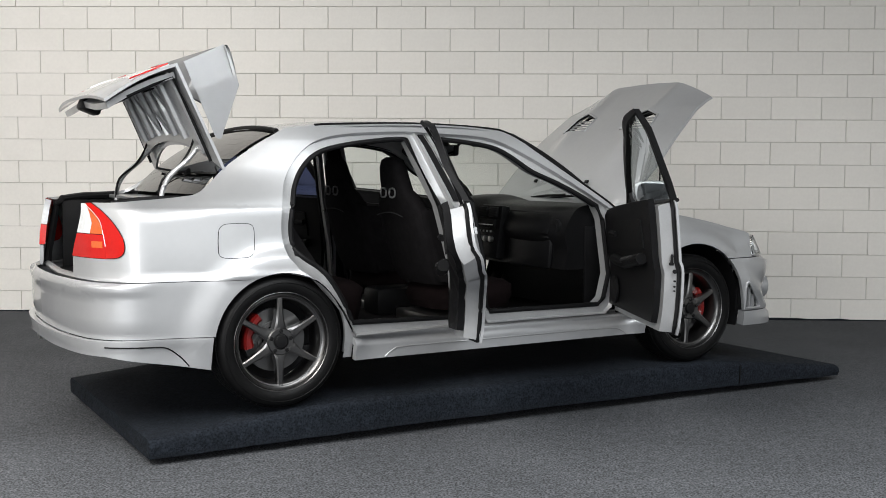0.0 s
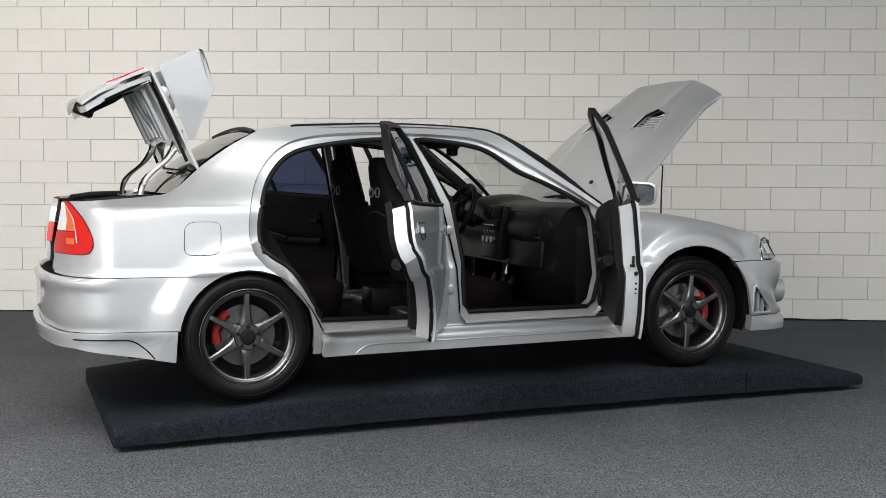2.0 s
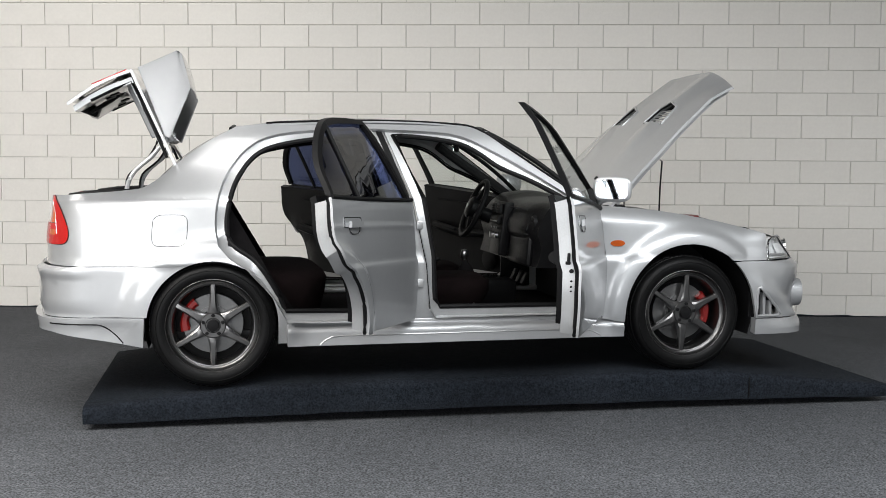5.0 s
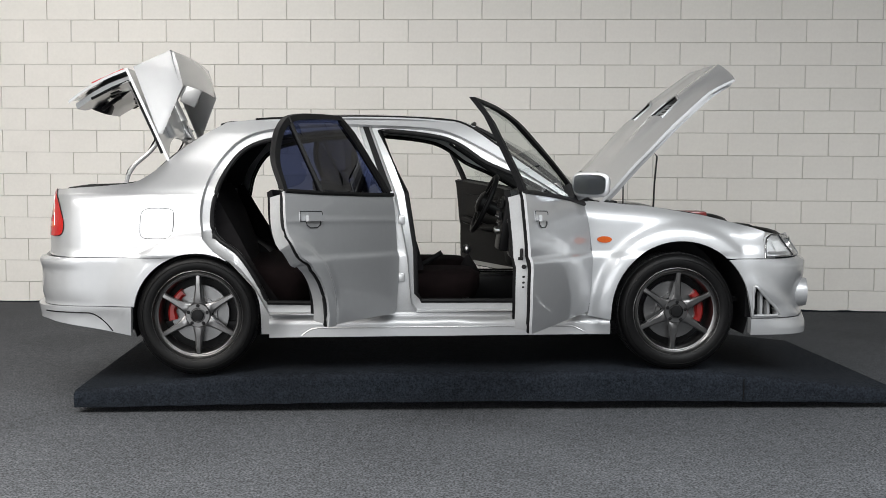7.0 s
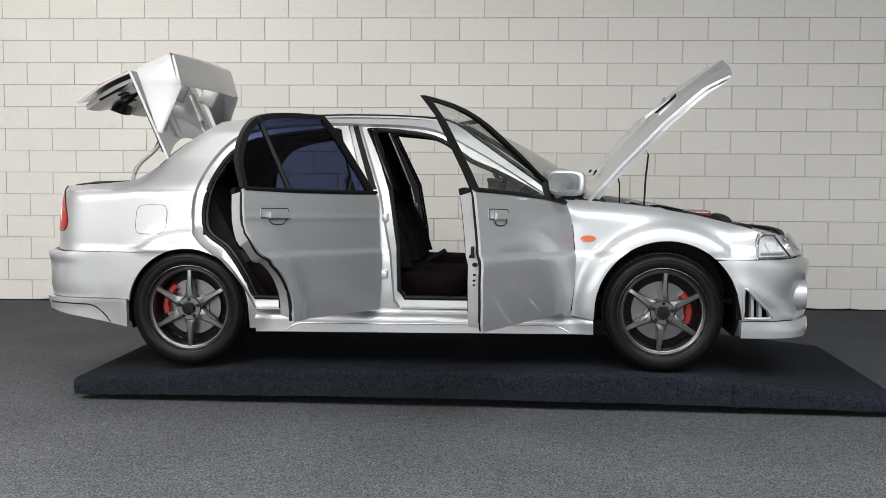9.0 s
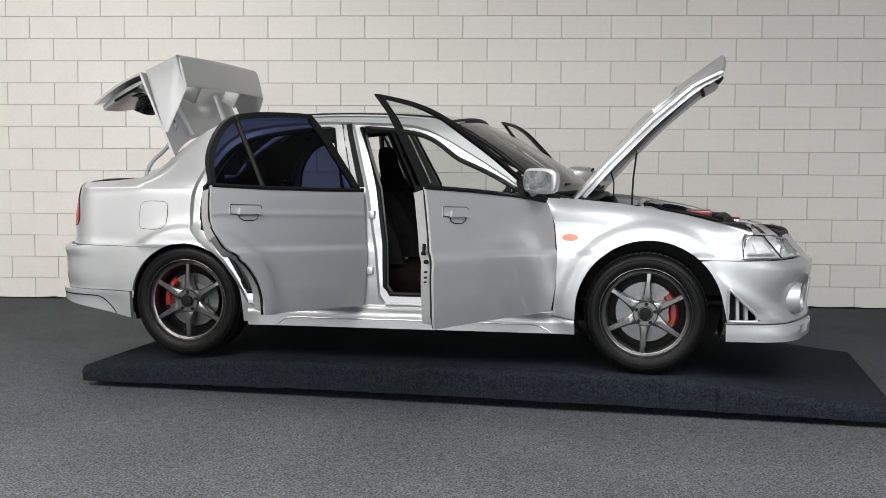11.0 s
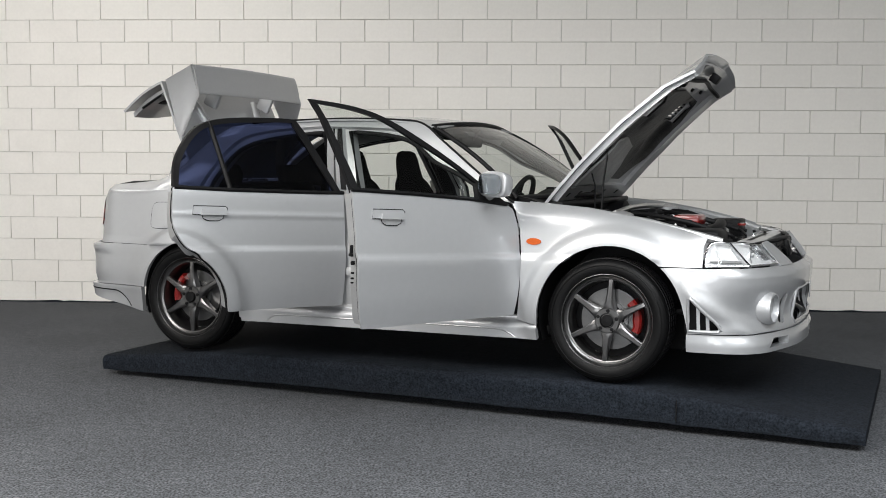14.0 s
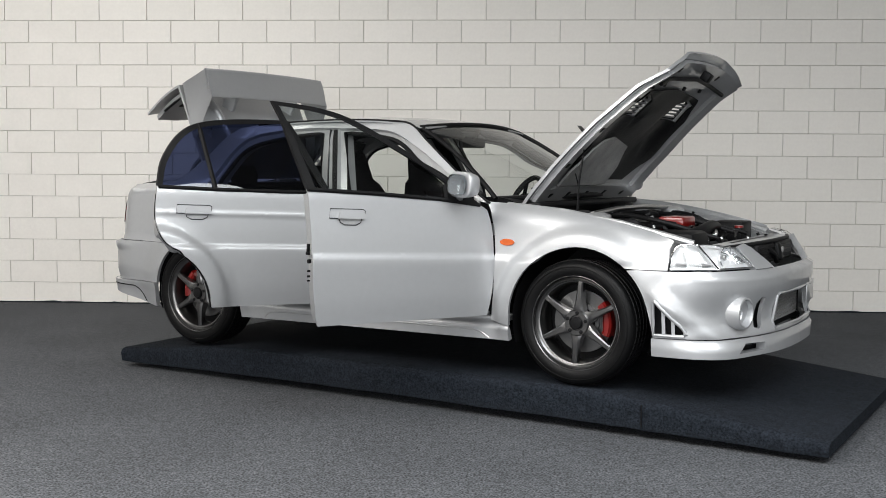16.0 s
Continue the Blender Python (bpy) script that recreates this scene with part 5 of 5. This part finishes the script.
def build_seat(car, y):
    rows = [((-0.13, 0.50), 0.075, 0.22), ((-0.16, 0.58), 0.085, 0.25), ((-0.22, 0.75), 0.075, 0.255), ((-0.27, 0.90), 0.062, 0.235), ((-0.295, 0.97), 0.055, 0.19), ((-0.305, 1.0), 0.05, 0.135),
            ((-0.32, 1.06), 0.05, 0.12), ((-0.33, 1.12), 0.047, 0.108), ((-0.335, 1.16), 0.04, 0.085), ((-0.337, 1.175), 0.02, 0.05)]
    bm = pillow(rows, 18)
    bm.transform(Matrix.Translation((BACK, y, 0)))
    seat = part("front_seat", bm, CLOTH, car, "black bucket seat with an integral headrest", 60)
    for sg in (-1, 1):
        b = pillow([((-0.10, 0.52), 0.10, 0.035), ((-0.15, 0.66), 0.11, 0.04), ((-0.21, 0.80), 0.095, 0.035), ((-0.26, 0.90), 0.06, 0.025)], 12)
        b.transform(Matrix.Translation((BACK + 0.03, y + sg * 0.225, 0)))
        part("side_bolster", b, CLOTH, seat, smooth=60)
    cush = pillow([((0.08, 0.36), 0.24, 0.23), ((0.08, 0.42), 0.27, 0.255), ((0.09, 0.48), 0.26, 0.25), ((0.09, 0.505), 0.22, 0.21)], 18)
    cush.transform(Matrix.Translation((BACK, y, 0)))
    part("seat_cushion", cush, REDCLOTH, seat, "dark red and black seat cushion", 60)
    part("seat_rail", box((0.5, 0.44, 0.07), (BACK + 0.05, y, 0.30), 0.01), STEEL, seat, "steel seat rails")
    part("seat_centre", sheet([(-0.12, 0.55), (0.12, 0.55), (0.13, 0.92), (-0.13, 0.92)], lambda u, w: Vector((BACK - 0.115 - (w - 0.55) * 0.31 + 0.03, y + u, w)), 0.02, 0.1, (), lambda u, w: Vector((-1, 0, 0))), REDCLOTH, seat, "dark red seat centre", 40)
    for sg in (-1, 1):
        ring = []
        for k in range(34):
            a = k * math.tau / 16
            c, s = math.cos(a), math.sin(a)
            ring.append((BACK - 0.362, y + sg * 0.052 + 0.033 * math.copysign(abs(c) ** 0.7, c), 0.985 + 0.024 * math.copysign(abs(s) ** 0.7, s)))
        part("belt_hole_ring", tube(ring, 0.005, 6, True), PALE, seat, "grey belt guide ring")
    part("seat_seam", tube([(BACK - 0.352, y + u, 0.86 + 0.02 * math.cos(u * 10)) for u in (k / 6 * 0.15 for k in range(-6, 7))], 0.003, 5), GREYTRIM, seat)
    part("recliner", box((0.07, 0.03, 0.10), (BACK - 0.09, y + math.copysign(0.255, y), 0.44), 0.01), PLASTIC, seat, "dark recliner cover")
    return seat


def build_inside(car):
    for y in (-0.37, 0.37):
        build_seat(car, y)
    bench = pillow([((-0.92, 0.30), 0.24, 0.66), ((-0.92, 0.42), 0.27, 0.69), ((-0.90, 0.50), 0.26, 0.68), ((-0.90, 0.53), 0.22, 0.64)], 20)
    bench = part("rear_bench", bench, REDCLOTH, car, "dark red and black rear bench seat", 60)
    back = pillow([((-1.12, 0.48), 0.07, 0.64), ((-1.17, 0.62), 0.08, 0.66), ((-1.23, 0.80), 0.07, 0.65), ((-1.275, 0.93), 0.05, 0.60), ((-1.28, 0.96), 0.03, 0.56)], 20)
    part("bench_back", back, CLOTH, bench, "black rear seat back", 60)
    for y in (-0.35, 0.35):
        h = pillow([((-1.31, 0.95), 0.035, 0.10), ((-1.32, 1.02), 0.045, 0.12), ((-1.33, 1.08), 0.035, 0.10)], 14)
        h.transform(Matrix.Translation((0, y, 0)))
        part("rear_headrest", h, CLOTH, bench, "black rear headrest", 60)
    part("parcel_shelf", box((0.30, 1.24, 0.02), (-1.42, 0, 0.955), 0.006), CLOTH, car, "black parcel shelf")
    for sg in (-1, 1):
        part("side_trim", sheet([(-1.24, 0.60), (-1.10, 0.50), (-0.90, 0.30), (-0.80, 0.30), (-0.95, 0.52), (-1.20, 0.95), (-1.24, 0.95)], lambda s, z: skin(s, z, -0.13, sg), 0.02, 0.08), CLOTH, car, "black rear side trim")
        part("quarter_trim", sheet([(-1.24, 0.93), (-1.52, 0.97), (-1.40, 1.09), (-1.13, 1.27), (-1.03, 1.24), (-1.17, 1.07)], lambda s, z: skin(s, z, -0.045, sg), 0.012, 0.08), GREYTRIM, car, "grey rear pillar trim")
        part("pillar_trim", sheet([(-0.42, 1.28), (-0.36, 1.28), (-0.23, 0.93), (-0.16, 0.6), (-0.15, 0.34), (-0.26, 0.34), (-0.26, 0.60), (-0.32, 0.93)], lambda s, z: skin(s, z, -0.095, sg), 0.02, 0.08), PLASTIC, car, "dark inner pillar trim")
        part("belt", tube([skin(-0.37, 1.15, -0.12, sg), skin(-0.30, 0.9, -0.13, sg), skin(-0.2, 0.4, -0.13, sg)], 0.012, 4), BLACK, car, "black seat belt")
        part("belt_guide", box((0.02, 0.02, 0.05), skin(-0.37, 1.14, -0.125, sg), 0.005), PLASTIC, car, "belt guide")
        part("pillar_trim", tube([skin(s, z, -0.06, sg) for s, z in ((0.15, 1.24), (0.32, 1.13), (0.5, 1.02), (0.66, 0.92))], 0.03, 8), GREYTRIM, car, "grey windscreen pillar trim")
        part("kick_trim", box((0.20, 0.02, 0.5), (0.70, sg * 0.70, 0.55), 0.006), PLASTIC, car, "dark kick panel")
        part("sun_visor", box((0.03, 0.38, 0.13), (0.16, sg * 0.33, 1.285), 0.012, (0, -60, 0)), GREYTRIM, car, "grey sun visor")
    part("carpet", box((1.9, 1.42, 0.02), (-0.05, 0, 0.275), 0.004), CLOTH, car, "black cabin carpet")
    # dashboard
    prof = spline([(0.46, 0.56), (0.47, 0.66), (0.44, 0.74), (0.445, 0.80), (0.50, 0.885), (0.57, 0.915), (0.72, 0.925), (0.84, 0.90)], 4)
    bm, prev = bmesh.new(), None
    for k in range(25):
        y = -0.70 + 1.40 * k / 24
        hood = 0.035 * math.exp(-((y - 0.37) / 0.17) ** 4)
        bulge = 0.02 * math.exp(-((y + 0.37) / 0.2) ** 4) - 0.035 * ramp(abs(y), 0.5, 0.72)
        row = [bm.verts.new((p[0] - bulge * math.sin(i / 28 * math.pi), y, p[1] + hood * ramp(i, 12, 20))) for i, p in enumerate(prof)] + [bm.verts.new((0.84, y, 0.56))]
        if prev:
            for j in range(len(row) - 1):
                bm.faces.new((prev[j], prev[j + 1], row[j + 1], row[j]))
        else:
            bm.faces.new(row[::-1])
        prev = row
    bm.faces.new(prev)
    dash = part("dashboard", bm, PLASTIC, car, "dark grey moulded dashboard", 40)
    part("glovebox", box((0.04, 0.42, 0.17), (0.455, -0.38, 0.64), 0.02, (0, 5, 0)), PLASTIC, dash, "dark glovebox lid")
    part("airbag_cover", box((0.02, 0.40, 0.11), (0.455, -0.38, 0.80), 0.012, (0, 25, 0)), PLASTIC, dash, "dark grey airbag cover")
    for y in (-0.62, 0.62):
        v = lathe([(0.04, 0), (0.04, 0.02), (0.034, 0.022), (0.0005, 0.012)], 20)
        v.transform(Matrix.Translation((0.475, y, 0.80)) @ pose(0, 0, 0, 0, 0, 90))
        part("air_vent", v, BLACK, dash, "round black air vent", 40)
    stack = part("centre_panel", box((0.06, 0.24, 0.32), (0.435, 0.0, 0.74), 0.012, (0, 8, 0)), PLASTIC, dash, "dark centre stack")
    for k in range(2):
        part("air_vent", box((0.02, 0.09, 0.06), (0.408, -0.055 + 0.11 * k, 0.86), 0.006, (0, 8, 0)), BLACK, stack)
        for j in range(3):
            part("vent_louvre", box((0.006, 0.085, 0.006), (0.397, -0.055 + 0.11 * k, 0.845 + 0.015 * j), 0), GREYTRIM, stack, smooth=None)
    part("radio", box((0.02, 0.18, 0.05), (0.398, 0, 0.79), 0.004, (0, 8, 0)), BLACK, stack, "black radio")
    part("radio_strip", box((0.006, 0.16, 0.006), (0.386, 0, 0.785), 0), STEEL, stack, smooth=None)
    for y in (-0.06, 0, 0.06):
        kn = lathe([(0.018, 0), (0.018, 0.02), (0.0005, 0.022)], 16)
        kn.transform(Matrix.Translation((0.395, y, 0.70)) @ pose(0, 0, 0, 0, 0, 90))
        part("knob", kn, STEEL, stack, "heater knob", 40)
    for k in range(8):
        part("button", box((0.008, 0.016, 0.012), (0.392, -0.07 + 0.02 * k, 0.745), 0.002, (0, 8, 0)), PALE if k % 2 else GREYTRIM, stack)
    for y0, y1, z in ((-0.58, -0.18, 0.735), (-0.58, -0.18, 0.875)):
        part("dash_seam", tube([(0.438, y0, z), (0.43, (y0 + y1) / 2, z), (0.438, y1, z)], 0.004, 6), GREYTRIM, dash, "grey dash seam")
    console = part("centre_console", box((0.9, 0.20, 0.16), (0.06, 0.0, 0.36), 0.03), PLASTIC, car, "dark centre console")
    part("gear_boot", pillow([((0.22, 0.44), 0.07, 0.06), ((0.215, 0.50), 0.04, 0.035), ((0.21, 0.55), 0.012, 0.012)], 14), CLOTH, console, "black gear lever boot", 60)
    kb = lathe([(0.0005, -0.03), (0.018, -0.024), (0.024, 0), (0.018, 0.024), (0.0005, 0.03)], 16)
    kb.transform(Matrix.Translation((0.205, 0, 0.585)) @ pose(0, 0, 0, 90, 0, 0))
    part("gear_knob", kb, STEEL, console, "silver gear knob", 60)
    part("gear_stick", tube([(0.21, 0, 0.54), (0.205, 0, 0.57)], 0.007, 8), STEEL, console)
    part("handbrake", tube([(-0.12, 0.05, 0.45), (0.06, 0.05, 0.56)], 0.016, 8), BLACK, console, "black handbrake lever")
    # steering wheel, right-hand car seat on the far side
    m = Matrix.Translation((0.345, 0.37, 0.845)) @ pose(0, 0, 0, 0, -66, 0)
    rim = tube([(0.185 * math.cos(k * math.tau / 36), 0.185 * math.sin(k * math.tau / 36), 0) for k in range(36)], 0.016, 10, True)
    rim.transform(m)
    sw = part("steering_wheel", rim, BLACK, car, "black three-spoke steering wheel", 60)
    hub = lathe([(0.075, 0), (0.07, 0.03), (0.05, 0.045), (0.0005, 0.048)], 24)
    hub.transform(m @ pose(0, 0, 0, 90, 0, 0))
    part("steering_hub", hub, PLASTIC, sw, "dark steering wheel hub", 40)
    badge = lathe([(0.02, 0.047), (0.018, 0.051), (0.0005, 0.051)], 18)
    badge.transform(m @ pose(0, 0, 0, 90, 0, 0))
    part("steering_badge", badge, STEEL, sw, "plain silver badge", 40)
    for a in (90, 210, 330):
        sp = tube([(0.05 * math.cos(radians(a)), 0.05 * math.sin(radians(a)), 0.01), (0.18 * math.cos(radians(a)), 0.18 * math.sin(radians(a)), 0)], 0.013, 8)
        sp.transform(m)
        part("steering_spoke", sp, PLASTIC, sw, smooth=60)
    part("steering_column", tube([(0.36, 0.37, 0.83), (0.50, 0.37, 0.77)], 0.045, 12), PLASTIC, sw, "dark column cover")
    for x, y in ((0.62, 0.28), (0.62, 0.42), (0.62, 0.16)):
        part("pedal", box((0.015, 0.06, 0.08), (x, y, 0.42), 0.005, (0, 25, 0)), PLASTIC, car, "dark pedal")
    mir = part("rear_view_mirror", box((0.03, 0.22, 0.065), (0.16, 0.03, 1.225), 0.014, (0, 0, -12)), BLACK, car, "black rear-view mirror")
    part("mirror_stem", tube([(0.18, 0.02, 1.235), (0.235, 0, 1.30)], 0.008, 8), BLACK, mir)
    part("interior_glass", box((0.003, 0.20, 0.052), (0.143, 0.034, 1.225), 0, (0, 0, -12)), MIRROR, mir, smooth=None)


def build_engine(car):
    """What shows over the wings with the bonnet up."""
    for name, size, at, mat, label in (
            ("engine_block", (0.40, 0.50, 0.30), (1.45, 0.05, 0.60), BLACK, "dark engine block"),
            ("radiator", (0.05, 0.72, 0.34), (1.86, 0, 0.54), BLACK, "black radiator"),
            ("bay_floor", (1.0, 1.3, 0.03), (1.4, 0, 0.36), BLACK, "dark undertray")):
        part(name, box(size, at, 0.012), mat, car, label)
    for sg in (-1, 1):
        poly = [(0.88, 0.70), (0.88, 0.875), (1.12, 0.85), (1.43, 0.80), (1.68, 0.735), (1.80, 0.70), (1.86, 0.66), (1.86, 0.55), (1.70, 0.62), (1.60, 0.70)]
        part("inner_wing", sheet(poly, lambda u, w: Vector((u, sg * (0.69 - 0.05 * ramp(u, 1.5, 1.86)), w)), 0.02, 0.15), BARE, car, "silver inner wing", 30)
        gut = [(0.80, 0.893), (1.12, 0.867), (1.43, 0.817), (1.68, 0.757), (1.78, 0.73)]
        part("wing_gutter", tube([(u, sg * (0.705 - 0.05 * ramp(u, 1.5, 1.86)), w - 0.012) for u, w in gut], 0.02, 8), BARE, car, "silver wing gutter")
    part("rocker_cover", box((0.14, 0.20, 0.06), (1.52, -0.16, 0.797), 0.014), RED, car, "red box in the engine bay")
    part("coil_cover", box((0.20, 0.40, 0.03), (1.36, 0.10, 0.79), 0.012), BLACK, car, "black plug cover")
    part("intake_pipe", tube([tuple(p) for p in spline([(1.62, -0.45, 0.72), (1.68, -0.25, 0.76), (1.66, 0.0, 0.775), (1.62, 0.25, 0.74)], 5)], 0.03, 12), BLACK, car, "black intake pipe")
    part("battery", box((0.17, 0.20, 0.18), (1.62, 0.50, 0.69), 0.01), BLACK, car, "black battery")
    part("air_box", box((0.24, 0.26, 0.14), (1.64, -0.48, 0.70), 0.03), BLACK, car, "black air filter box")
    part("fluid_bottle", box((0.10, 0.09, 0.13), (1.13, -0.52, 0.795), 0.022), GREYTRIM, car, "grey reservoir bottle")
    part("brake_booster", lathe([(0.12, -0.05), (0.12, 0.04), (0.08, 0.06), (0.0005, 0.06)], 24), BLACK, car, "black brake servo").matrix_basis = pose(0.98, 0.42, 0.76, 0, 0, -90)
    part("strut_brace", tube([(1.22, -0.58, 0.845), (1.20, -0.2, 0.86), (1.20, 0.2, 0.86), (1.22, 0.58, 0.845)], 0.014, 10), STEEL, car, "metal strut brace")
    for y in (-0.56, 0.56):
        cap = lathe([(0.07, 0), (0.07, 0.02), (0.03, 0.035), (0.0005, 0.035)], 24)
        cap.transform(pose(1.24, y, 0.82, 90, 0, 0))
        part("strut_top", cap, BARE, car, "silver strut tower top", 40)
    rnd = random.Random(5)
    for k in range(34):
        y, x = rnd.uniform(-0.55, 0.55), rnd.uniform(1.05, 1.85)
        z = 0.80 - 0.12 * ramp(x, 1.3, 1.85)
        p = [(x, y, z - 0.05), (x + rnd.uniform(-0.1, 0.1), y + rnd.uniform(-0.12, 0.12), z + rnd.uniform(0, 0.03)), (x + rnd.uniform(-0.2, 0.2), y + rnd.uniform(-0.25, 0.25), z - 0.01), (x + rnd.uniform(-0.2, 0.2), y + rnd.uniform(-0.3, 0.3), z - 0.08)]
        part("engine_hose", tube([tuple(q) for q in spline(p, 5)], rnd.choice((0.006, 0.009, 0.014, 0.018)), 8), rnd.choice((BLACK, BLACK, BLACK, STEEL)), car, "engine bay hose")
    for k in range(26):
        x, y = rnd.uniform(1.05, 1.85), rnd.uniform(-0.56, 0.56)
        z = 0.785 - 0.12 * ramp(x, 1.3, 1.85)
        part("engine_fitting", box((rnd.uniform(0.03, 0.08), rnd.uniform(0.03, 0.09), 0.05), (x, y, z), 0.008, (0, 0, rnd.uniform(0, 90))), rnd.choice((BLACK, PLASTIC, STEEL, GREYTRIM)), car, "engine bay fitting")
    part("filler_cap", lathe([(0.024, 0), (0.024, 0.012), (0.0005, 0.014)], 16), RED, car, "red cap").matrix_basis = pose(1.74, 0.22, 0.757, 90, 0, 0)
    for k in range(60):
        x, y = rnd.uniform(1.0, 1.86), rnd.uniform(-0.6, 0.6)
        z = 0.80 - 0.115 * ramp(x, 1.3, 1.85)
        bolt = lathe([(0.009, 0), (0.009, 0.014), (0.0005, 0.016)], 8)
        bolt.transform(pose(x, y, z + rnd.uniform(0, 0.02), 90 + rnd.uniform(-30, 30), rnd.uniform(-30, 30), 0))
        part("engine_bolt", bolt, rnd.choice((STEEL, CHROME, PALE, BLACK, BLACK)), car)
    for y, z, r in ((-0.30, 0.80, 0.013), (-0.22, 0.79, 0.010), (0.12, 0.80, 0.012), (0.30, 0.79, 0.010)):
        part("engine_hose", tube([tuple(q) for q in spline([(1.02, y, z), (1.25, y + 0.03, z + 0.03), (1.5, y - 0.05, z + 0.005), (1.75, y + 0.04, z - 0.07)], 6)], r, 8), BLACK, car, "black engine bay hose")
    for sg in (-1, 1):
        part("wiper", tube([(0.88, sg * 0.1 + 0.2, 0.935), (0.86, sg * 0.1 - 0.05, 0.955), (0.80, sg * 0.1 - 0.33, 0.965)], 0.008, 6), BLACK, car, "black wiper arm")


def build_car():
    car = new("car")
    tagged(car, "silver sports saloon with doors, bonnet and boot standing open", "car")
    for sign in (-1, 1):
        body_side(car, sign)
        build_door(car, sign, True)
        build_door(car, sign, False)
    body_top(car)
    build_wheels(car)
    build_bonnet(car)
    build_boot_lid(car)
    build_inside(car)
    build_engine(car)
    return car


car = build_car()
build_blocks(wall_back)


def motions():
    rows_car, rows_deck = [], []
    for t, a in TURN:
        m = pose(0, 0, 0, 0, 0, a)
        rows_deck.append((t, m))
        rows_car.append((t, m @ pose(AXLE[0], AXLE[1], DECK)))
    walk(platform, rows_deck)
    walk(car, rows_car)


motions()
